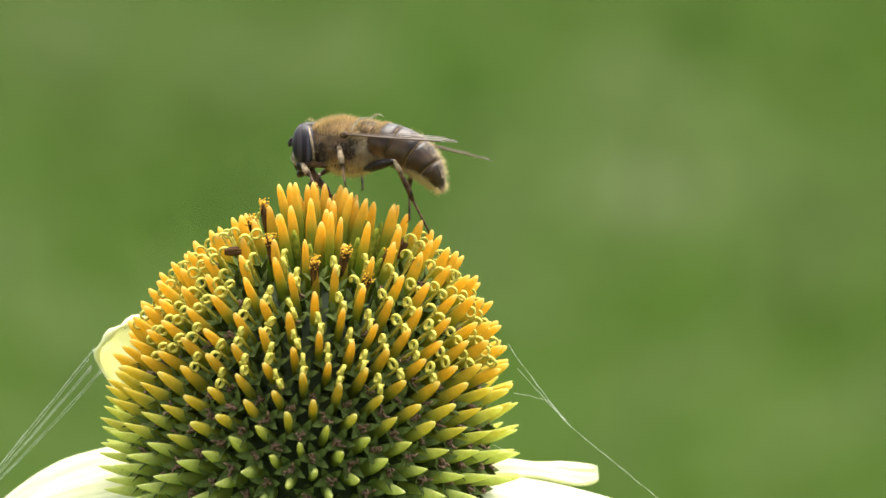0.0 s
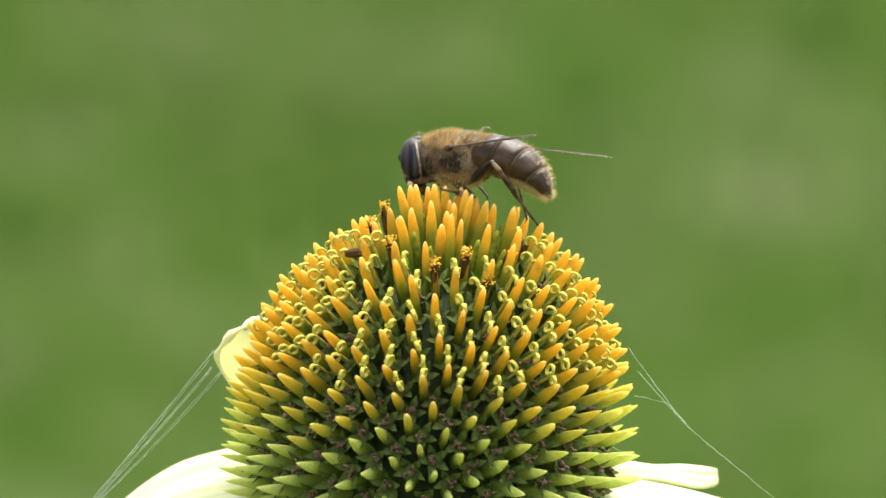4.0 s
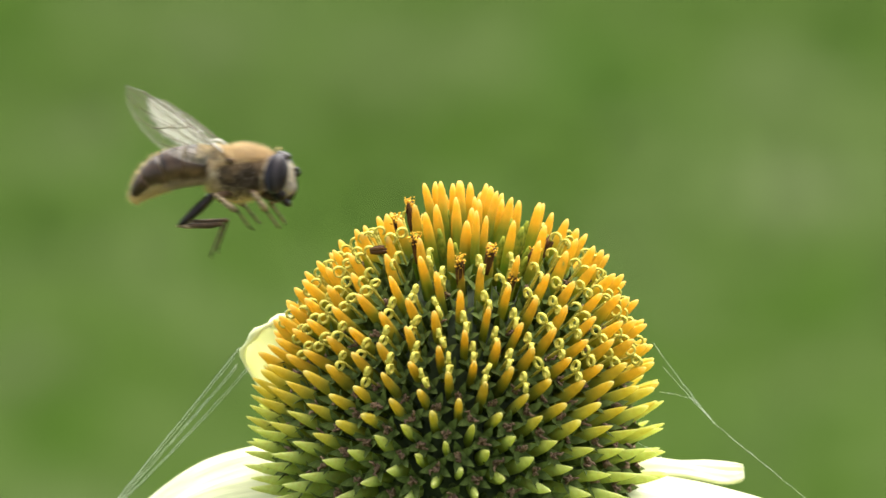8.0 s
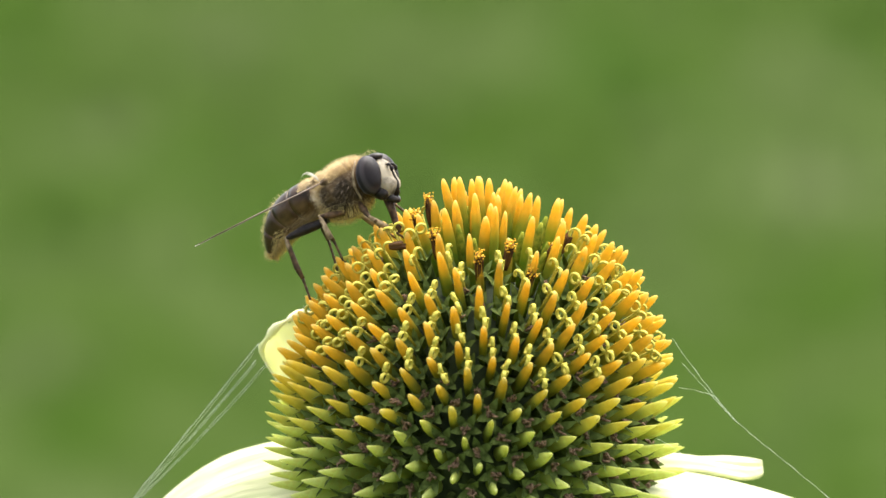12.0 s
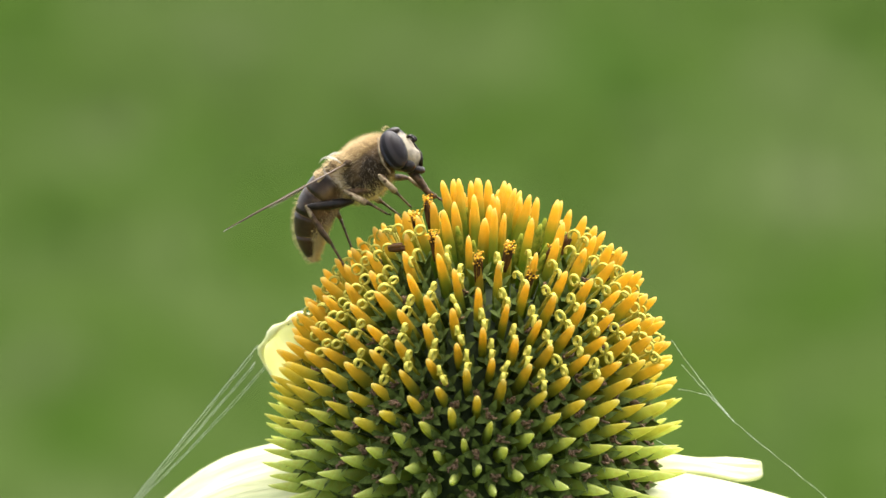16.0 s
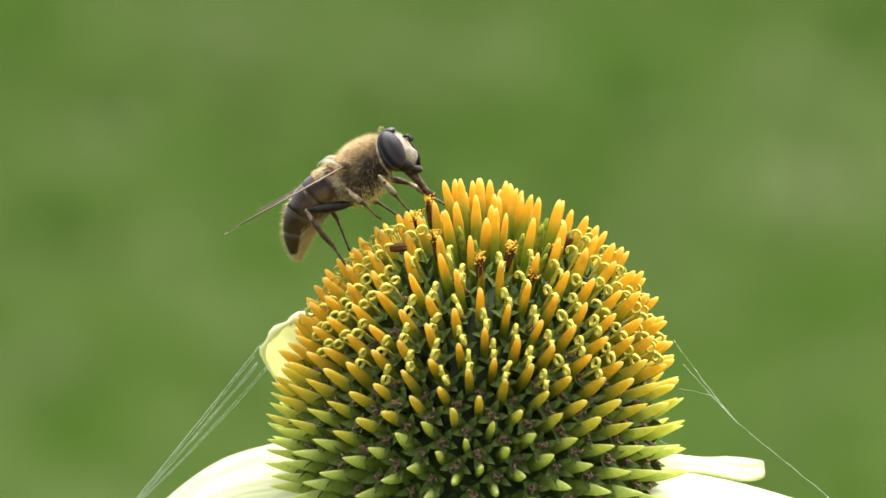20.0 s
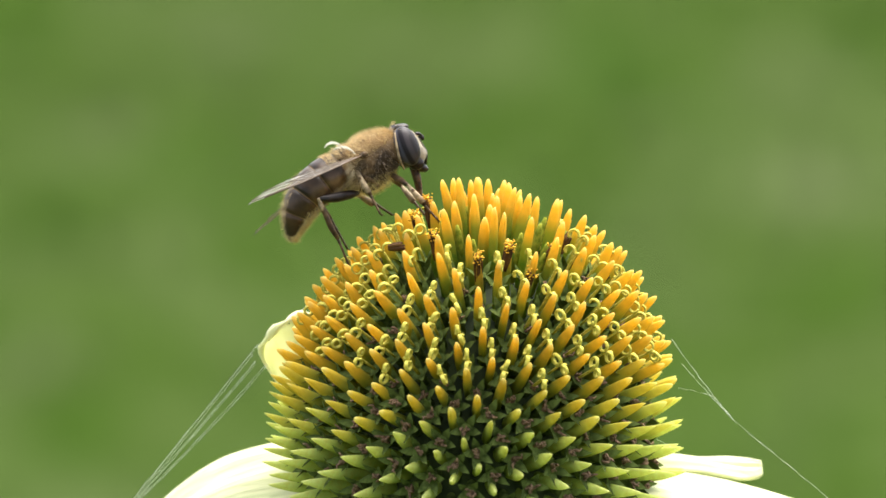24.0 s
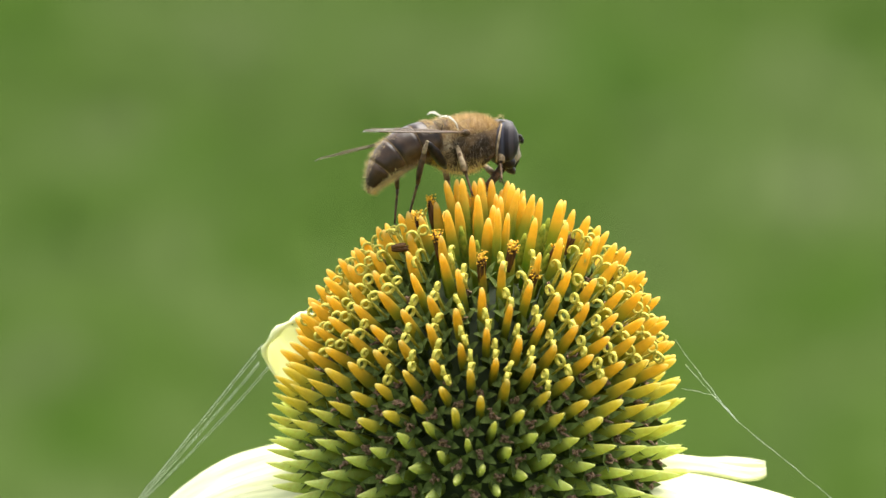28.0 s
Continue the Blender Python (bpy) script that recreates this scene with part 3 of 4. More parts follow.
def tergite_material():
    m, t, b = mat("tergite", (0.03, 0.02, 0.015), 0.34, spec=0.24)
    g = grain(t, 700.0)
    c = ramp(t, g, [(0.35, (0.010, 0.007, 0.006)), (0.70, (0.064, 0.035, 0.018))])
    side = ramp(t, axis(t, "Z", 0.0004, -0.0012), [(0.0, (0, 0, 0)), (1.0, (0.9, 0.9, 0.9))])
    fore = ramp(t, axis(t, "X", -0.0042, -0.0018), [(0.0, (0.12, 0.12, 0.12)), (1.0, (1, 1, 1))])
    c = mixed(t, mixed(t, 1.0, side, fore, "MULTIPLY"), c, ramp(t, grain(t, 900.0), [(0.35, (0.09, 0.048, 0.020)), (0.65, (0.26, 0.155, 0.07))]))
    t.links.new(c, b.inputs["Base Color"])
    bump(t, b, grain(t, 7000.0), 0.25, 0.00006)
    return m


def wing_material():
    m, t, b = mat("wing_membrane", (0.50, 0.46, 0.40), 0.25)
    b.inputs["Alpha"].default_value = 0.27
    bump(t, b, grain(t, 900.0, 3.0), 0.3, 0.0002)
    return m


FUR = fur_material("golden_fur", (0.20, 0.12, 0.04), (0.58, 0.41, 0.17), (0.92, 0.75, 0.42))
DARK_FUR = fur_material("brown_fur", (0.03, 0.018, 0.009), (0.12, 0.078, 0.036), (0.36, 0.25, 0.125))
GOLD_FUR = fur_material("pollen_fur", (0.34, 0.23, 0.05), (0.68, 0.50, 0.13), (0.90, 0.74, 0.28))
CREAM_FUR = fur_material("cream_fur", (0.40, 0.30, 0.17), (0.66, 0.54, 0.36), (0.85, 0.76, 0.58))
TAN_FUR = fur_material("tan_fur", (0.13, 0.085, 0.035), (0.34, 0.235, 0.10), (0.60, 0.45, 0.21))
EYE, TERGITE, WING = eye_material(), tergite_material(), wing_material()
THORAX = two_tone("thorax", (0.030, 0.020, 0.012), (0.20, 0.125, 0.06), 420.0, 0.7, spread=(0.42, 0.60), spec=0.15)
BELLY = two_tone("belly", (0.16, 0.09, 0.035), (0.36, 0.23, 0.10), 800.0, 0.5)
FACE = two_tone("face", (0.08, 0.065, 0.045), (0.30, 0.255, 0.18), 1300.0, 0.7, spread=(0.36, 0.56))
BLACK = two_tone("black_chitin", (0.008, 0.006, 0.006), (0.028, 0.020, 0.017), 2500.0, 0.35, spec=0.2)
LEG = two_tone("leg_chitin", (0.022, 0.013, 0.008), (0.125, 0.075, 0.038), 2600.0, 0.5, lift=0.6, spec=0.15)
PALE = two_tone("leg_pale", (0.13, 0.092, 0.052), (0.36, 0.275, 0.17), 2400.0, 0.65, lift=0.5, spec=0.15)
LOBE = two_tone("squama", (0.46, 0.43, 0.34), (0.68, 0.66, 0.56), 1500.0, 0.5)
LOBE.node_tree.nodes["Principled BSDF"].inputs["Alpha"].default_value = 0.4
BAND = two_tone("abdomen_band", (0.08, 0.05, 0.025), (0.20, 0.13, 0.06), 900.0, 0.6, spec=0.15)
VEIN = mat("wing_vein", (0.09, 0.055, 0.03), 0.5)[0]

GROW = 1.06
fly = new("hover_fly")
fly.scale = (GROW, GROW, GROW)
tagged(fly, "brown furry hover fly with dark eyes and banded abdomen", "insect")


def fur(name, parent, centre, radii, count, long, lean, seed, keep=None, turn=None, material=None):
    """Fine hairs that stand on an egg-shaped body."""
    rng = random.Random(seed)
    verts, faces = [], []
    c, rot = Vector(centre), (turn or Matrix()).to_3x3()
    while len(faces) < 3 * count:
        p = Vector((rng.gauss(0, 1), rng.gauss(0, 1), rng.gauss(0, 1))).normalized()
        if keep and not keep(p):
            continue
        at = c + rot @ Vector((p.x * radii[0], p.y * radii[1], p.z * radii[2])) * 0.98
        n = (rot @ Vector((p.x / radii[0], p.y / radii[1], p.z / radii[2]))).normalized()
        d = (n + Vector(lean) + 0.35 * Vector((rng.uniform(-1, 1), rng.uniform(-1, 1), rng.uniform(-1, 1)))).normalized()
        s = d.orthogonal().normalized()
        q = d.cross(s)
        k, w = len(verts), rng.uniform(0.006, 0.012)
        for a in (0, 2.1, 4.2):
            verts.append((at + w * (math.cos(a) * s + math.sin(a) * q)) * MM)
        verts.append((at + d * long * rng.uniform(0.55, 1.15)) * MM)
        faces += [(k, k + 1, k + 3), (k + 1, k + 2, k + 3), (k + 2, k, k + 3)]
    me = bpy.data.meshes.new(name)
    me.from_pydata([tuple(v) for v in verts], [], faces)
    me.materials.append(material or FUR)
    ob = new(name, me)
    ob.parent = parent
    return tagged(ob, kind="stuff")


def build_body():
    bm = bmesh.new()
    blob(bm, (0.85, 0, -0.72), (2.75, 2.1, 1.85), pose(0, 0, 0, 0, -11, 0), 14, 22,
         lambda p: Vector((p.x, p.y * (1 - 0.12 * max(0, -p.z)), p.z * (1 + 0.06 * p.x) - 0.05 * max(0, p.x))))
    blob(bm, (0.3, 0, -1.75), (2.1, 1.5, 1.3), None, 8, 14)
    thorax = part("thorax", scaled(bm), THORAX, fly, "brown furry thorax")
    fur("thorax_fur", thorax, (0.85, 0, -0.72), (2.75, 2.1, 1.85), 8500, 0.55, (-0.45, 0, 0.1), 1, lambda p: p.z > 0.35 or p.x < -0.55 or p.x > 0.8, pose(0, 0, 0, 0, -11, 0))
    fur("side_fur", thorax, (0.85, 0, -0.72), (2.75, 2.1, 1.85), 2600, 0.46, (-0.35, 0, -0.45), 8, lambda p: p.z < 0.45, pose(0, 0, 0, 0, -11, 0), DARK_FUR)
    fur("breast_fur", thorax, (0.3, 0, -1.75), (2.15, 1.55, 1.34), 2200, 0.5, (0, 0, -0.3), 2, lambda p: p.z < 0.0, None, GOLD_FUR)
    fur("flank_fur", thorax, (-0.9, 0, -0.7), (0.9, 1.85, 0.8), 900, 0.5, (-0.5, 0, 0.1), 9, lambda p: abs(p.y) > 0.6, None, CREAM_FUR)
    bm = bmesh.new()
    blob(bm, (-1.35, 0, 0.18), (1.15, 1.35, 0.72), pose(0, 0, 0, 0, -24, 0), 10, 16)
    shield = part("scutellum", scaled(bm), THORAX, fly, "furry brown scutellum")
    fur("scutellum_fur", shield, (-1.35, 0, 0.18), (1.15, 1.35, 0.72), 900, 0.4, (-0.6, 0, 0.2), 12, lambda p: p.z > 0.0, pose(0, 0, 0, 0, -24, 0))
    for s in (-1, 1):
        bm = bmesh.new()
        blob(bm, (0.15, s * 1.98, 0.1), (0.38, 0.18, 0.26), None, 6, 10)
        part("wing_root", scaled(bm), LEG, fly)
        bm = bmesh.new()
        tube(bm, [(-0.35, s * 1.7, 0.3), (-0.5, s * 1.75, 0.7), (-0.8, s * 1.75, 1.05), (-1.2, s * 1.68, 1.28), (-1.6, s * 1.55, 1.3), (-1.9, s * 1.4, 1.15)], [0.04, 0.09, 0.13, 0.14, 0.10, 0.03], 10, 0.3)
        part("squama", scaled(bm), LOBE, fly, "pale lobe behind the wing root")


def abdomen_radius(x):
    return float(np.interp(x, [-7.2, -6.9, -6.3, -5.3, -4.0, -2.6, -1.2, 0.0, 0.5], [0.05, 0.36, 0.74, 1.30, 1.78, 2.0, 1.98, 1.66, 1.3]))


def abdomen_line(x):
    """The bent middle line of the abdomen: place and turn at x along it."""
    px, pz, n = max(x, 0), -0.15, 24
    ang = 0.0
    for k in range(n):
        s = -min(x, 0) * (k + 0.5) / n
        ang = radians(62) * (max(0, s - 0.6) / 6.5) ** 1.3
        px -= math.cos(ang) * -min(x, 0) / n
        pz -= math.sin(ang) * -min(x, 0) / n
    return Vector((px, 0, pz)), ang


def abdomen_skin(x, phi, grow=1.0):
    """A point of the abdomen's skin and the outward direction there."""
    c, ang = abdomen_line(x)
    r = abdomen_radius(x) * grow
    up = Vector((-math.sin(ang), 0, math.cos(ang)))
    n = Vector((0, math.cos(phi), 0)) + up * (0.78 * math.sin(phi) * (1.0 if phi < math.pi else 0.9))
    return c + n * r, n.normalized(), Vector((-math.cos(ang), 0, -math.sin(ang)))


def abdomen_fur(name, parent, count, long, seed, keep, material):
    rng = random.Random(seed)
    verts, faces = [], []
    while len(faces) < 3 * count:
        x, phi = -rng.uniform(0.2, 7.1), rng.uniform(0, 2 * math.pi)
        if rng.random() > abdomen_radius(x) / 2 or rng.random() > keep(x, phi):
            continue
        at, n, back = abdomen_skin(x, phi, 0.99)
        d = (n + back * 0.55 + 0.4 * Vector((rng.uniform(-1, 1), rng.uniform(-1, 1), rng.uniform(-1, 1)))).normalized()
        s = d.orthogonal().normalized()
        q = d.cross(s)
        k, w = len(verts), rng.uniform(0.006, 0.012)
        for a in (0, 2.1, 4.2):
            verts.append((at + w * (math.cos(a) * s + math.sin(a) * q)) * MM)
        verts.append((at + d * long * rng.uniform(0.5, 1.2)) * MM)
        faces += [(k, k + 1, k + 3), (k + 1, k + 2, k + 3), (k + 2, k, k + 3)]
    me = bpy.data.meshes.new(name)
    me.from_pydata([tuple(v) for v in verts], [], faces)
    me.materials.append(material)
    ob = new(name, me)
    ob.parent = parent
    return tagged(ob, kind="stuff")


def build_abdomen():
    """Hangs on its joint at the origin and runs backwards, its tip bent down."""
    def slab(a, b, grow, n=5, segs=22):
        bm = bmesh.new()
        rings = []
        for i in range(n + 1):
            x = a + (b - a) * i / n
            lip = 1.0 + 0.018 * i / n              # each plate overlaps the next a little
            rings.append([bm.verts.new(abdomen_skin(x, 2 * math.pi * k / segs, grow * lip)[0]) for k in range(segs)])
        for p, q in zip(rings, rings[1:]):
            for k in range(segs):
                bm.faces.new((p[k], p[(k + 1) % segs], q[(k + 1) % segs], q[k]))
        bm.faces.new(rings[0][::-1])
        bm.faces.new(rings[-1])
        return scaled(bm)
    body = part("abdomen", slab(0.5, -7.15, 0.955, 16), BELLY, fly, "tapering dark abdomen with narrow tan bands")
    for a, b in ((-0.05, -1.80), (-1.88, -3.50), (-3.58, -5.05), (-5.12, -6.85)):
        part("tergite", slab(a, b, 0.99), TERGITE, body)
        bm = bmesh.new()
        tube(bm, [abdomen_skin(b - 0.03, q, 1.0)[0] for q in np.linspace(0.0, math.pi, 16)], 0.015, 5)
        part("band", scaled(bm), BAND, body, "narrow tan band")
    abdomen_fur("abdomen_fur", body, 3200, 0.40, 3, lambda x, p: 1.5 * (1 - abs(p - 4.71) / 0.98), TAN_FUR)
    abdomen_fur("tail_fur", body, 1700, 0.58, 4, lambda x, p: min(1.0, max(0.0, (-x - 3.4) / 2.8)) * (1.2 * (1 - abs(p - 4.71) / 1.3) + (x < -6.6)), GOLD_FUR)
    abdomen_fur("back_fur", body, 900, 0.3, 5, lambda x, p: 0.5 < p < math.pi - 0.5 and x > -0.9, FUR)
    abdomen_fur("edge_fur", body, 1100, 0.42, 6, lambda x, p: min(1.0, max(0.0, (-x - 2.2) / 3.6)) * (abs(p - math.pi / 2) < 0.6 or abs(p - 4.71) < 0.8 or x < -6.6), FUR)
    return body


def build_head():
    """Nods on the neck, its origin."""
    bm = bmesh.new()
    blob(bm, (0.85, 0, -0.05), (0.75, 1.75, 1.5), None, 10, 20)
    head = part("head", scaled(bm), BLACK, fly, "broad head with a pale face")
    head.scale = (1.04, 1.06, 1.10)
    for s in (-1, 1):
        bm = bmesh.new()
        blob(bm, (0, 0, 0), (0.88, 0.98, 1.42), pose(0, 0, 0, 0, 0, 0), 14, 20)
        ob = part("eye", scaled(bm), EYE, head, "large dark compound eye")
        ob.matrix_basis = pose(1.0 * MM, s * 1.22 * MM, 0.12 * MM, s * 10, -14, s * 24)
        bm = bmesh.new()
        tube(bm, [(0.35, s * 1.75, -1.35), (0.12, s * 2.0, -0.5), (0.1, s * 1.95, 0.4), (0.25, s * 1.5, 1.25)], [0.07, 0.10, 0.09, 0.05], 8)
        part("cheek_rim", scaled(bm), PALE, head, "pale rim behind the eye")
        bm = bmesh.new()
        tube(bm, [(1.95, s * 0.2, 0.62), (2.25, s * 0.24, 0.64), (2.42, s * 0.28, 0.48)], [0.11, 0.12, 0.08], 7)
        blob(bm, (2.44, s * 0.3, 0.34), (0.14, 0.10, 0.22), None, 6, 8)
        part("antenna", scaled(bm), BLACK, head, "stubby black antenna")
        bm = bmesh.new()
        blob(bm, (1.5, s * 0.85, -1.22), (0.62, 0.42, 0.5), pose(0, 0, 0, 0, 20, 0), 8, 12)
        part("cheek", scaled(bm), BLACK, head, "black cheek below the eye")
    bm = bmesh.new()
    blob(bm, (1.55, 0, -0.35), (0.78, 1.15, 1.5), pose(0, 0, 0, 0, -8, 0), 12, 18,
         lambda p: Vector((p.x + (0.35 * math.exp(-((p.z + 0.35) * 4) ** 2) if p.x > 0 else 0), p.y, p.z)))
    part("face", scaled(bm), FACE, head, "cream face")
    bm = bmesh.new()
    tube(bm, [(2.15, 0, 0.5), (2.33, 0, 0.0), (2.55, 0, -0.68), (2.5, 0, -1.05), (2.25, 0, -1.5)], [0.05, 0.07, 0.12, 0.13, 0.22], 8)
    part("face_stripe", scaled(bm), BLACK, head, "black stripe down the face")
    bm = bmesh.new()
    blob(bm, (1.85, 0, -1.6), (0.74, 0.62, 0.36), pose(0, 0, 0, 0, 32, 0), 8, 12)
    part("mouth_rim", scaled(bm), BLACK, head)
    bm = bmesh.new()
    blob(bm, (1.05, 0, 1.3), (0.6, 0.55, 0.28), None, 8, 10)
    part("crown", scaled(bm), BLACK, head)
    fur("head_fur", head, (0.9, 0, 0.2), (0.9, 1.8, 1.6), 500, 0.26, (-0.6, 0, 0.2), 6, lambda p: p.x < -0.1 and p.z > -0.7)
    fur("face_fur", head, (1.5, 0, -0.4), (0.8, 1.05, 1.45), 200, 0.22, (0.2, 0, 0), 7, lambda p: p.x > 0.1 and abs(p.y) > 0.2)
    bm = bmesh.new()
    tube(bm, [(0, 0, 0.1), (0.1, 0, -0.9), (0.05, 0, -1.9), (0.25, 0, -2.35)], [0.34, 0.30, 0.24, 0.20], 9)
    blob(bm, (0.24, 0, -2.42), (0.26, 0.2, 0.16), None, 6, 10)
    snout = part("proboscis", scaled(bm), LEG, head, "dark extended proboscis")
    return head, snout


def build_wing(s):
    """Root at the origin, running along -x; s: side (+1 left)."""
    n = 18
    bm = bmesh.new()
    rows = []
    for i in range(n + 1):
        u = i / n
        lead = 0.32 * math.sin(math.pi * min(1, u * 1.02)) + 0.12
        trail = -3.0 * (math.sin(math.pi * u ** 0.72) ** 0.62 if 0 < u < 1 else 0) - 0.12
        if u > 0.9:
            lead -= (u - 0.9) * 5.5
        row = []
        for j in range(7):
            f = j / 6
            y = lead + (trail - lead) * f
            row.append(bm.verts.new((-11.5 * u, s * y, 0.04 * math.sin(f * 9 + u * 3) * u)))
        rows.append(row)
    for i in range(n):
        for j in range(6):
            bm.faces.new((rows[i][j], rows[i + 1][j], rows[i + 1][j + 1], rows[i][j + 1]))
    bmesh.ops.solidify(bm, geom=bm.faces[:], thickness=0.03)
    wing = part("wing", scaled(bm), WING, fly, "clear folded wing with brown veins")
    for path, r in (([(0, 0.1), (-3, 0.36), (-6, 0.44), (-9.4, 0.1)], 0.06), ([(0, 0), (-3, -0.1), (-6.5, -0.1), (-10.2, -0.45)], 0.032),
                    ([(-0.3, -0.2), (-3, -0.75), (-5.4, -0.75), (-8.0, -1.3), (-9.8, -1.0)], 0.03), ([(-0.4, -0.4), (-3, -1.3), (-6, -2.0), (-7.6, -2.3)], 0.03),
                    ([(-0.4, -0.5), (-2.5, -1.9), (-4.4, -2.8)], 0.03), ([(-5.2, -0.3), (-5.3, -1.2), (-5.8, -2.0)], 0.04)):
        bm = bmesh.new()
        tube(bm, [(x * 1.085, s * y, 0.03) for x, y in path], r, 6)
        part("vein", scaled(bm), VEIN, wing)
    return wing


LEGS = {}                                  # name: hip, thigh, shin


def build_leg(name, hip, thigh, shin, fat):
    bm = bmesh.new()
    tube(bm, [(-0.1, 0, 0), (thigh * 0.2, 0, 0.02), (thigh * 0.55, 0, 0.05), (thigh * 0.9, 0, 0.02), (thigh, 0, 0)], [0.16, fat, fat * 1.12, fat * 0.7, 0.14], 9)
    leg = part(name, scaled(bm), BLACK if "hind" in name else LEG, fly, "jointed dark leg with pale knees")
    bm = bmesh.new()
    blob(bm, (thigh, 0, 0), (0.18, 0.14, 0.14), None, 6, 8)
    part("knee", scaled(bm), PALE, leg, "pale knee")
    bm = bmesh.new()
    a, b = shin * 0.56, shin
    tube(bm, [(0, 0, 0), (a * 0.3, 0, 0.06), (a * 0.7, 0, 0.10), (a, 0, 0)], [0.12, 0.19, 0.24, 0.15], 8)
    low = part("shin", scaled(bm), LEG, leg)
    bm = bmesh.new()
    c = b - a
    tube(bm, [(c * k / 10, 0, 0.015 * k) for k in range(11)], [0.12, 0.125, 0.09, 0.115, 0.085, 0.11, 0.08, 0.105, 0.08, 0.10, 0.07], 7)
    tube(bm, [(c, 0, 0.12), (c + 0.2, 0.1, -0.03)], [0.06, 0.02], 5)
    tube(bm, [(c, 0, 0.12), (c + 0.2, -0.1, -0.03)], [0.06, 0.02], 5)
    toe = part("foot", scaled(bm), LEG, leg)
    bm = bmesh.new()
    # pale shin base; on front and middle legs drawn longer to paint in backlight
    q = 0.26 if "hind" in name else 0.9
    tube(bm, [(0.02, 0, 0), (a * q * 0.6, 0, 0.08), (a * q, 0, 0.10)], [0.145, 0.245, 0.255] if q > 0.5 else [0.135, 0.18, 0.195], 8)
    fur_like = part("shin_band", scaled(bm), PALE, leg, "pale upper shin")
    LEGS[name] = (leg, low, fur_like, toe, Vector(hip), thigh, shin)


build_body()
ABDOMEN = build_abdomen()
SKULL, SNOUT = build_head()
WINGS = {-1: build_wing(-1), 1: build_wing(1)}
for s, side in ((-1, "right"), (1, "left")):
    build_leg(side + "_front_leg", (1.9, s * 0.9, -2.3), 2.1, 3.5, 0.24)
    build_leg(side + "_middle_leg", (0.5, s * 1.1, -2.5), 2.05, 3.8, 0.25)
    build_leg(side + "_hind_leg", (-1.1, s * 1.0, -2.6), 3.5, 6.0, 0.36)


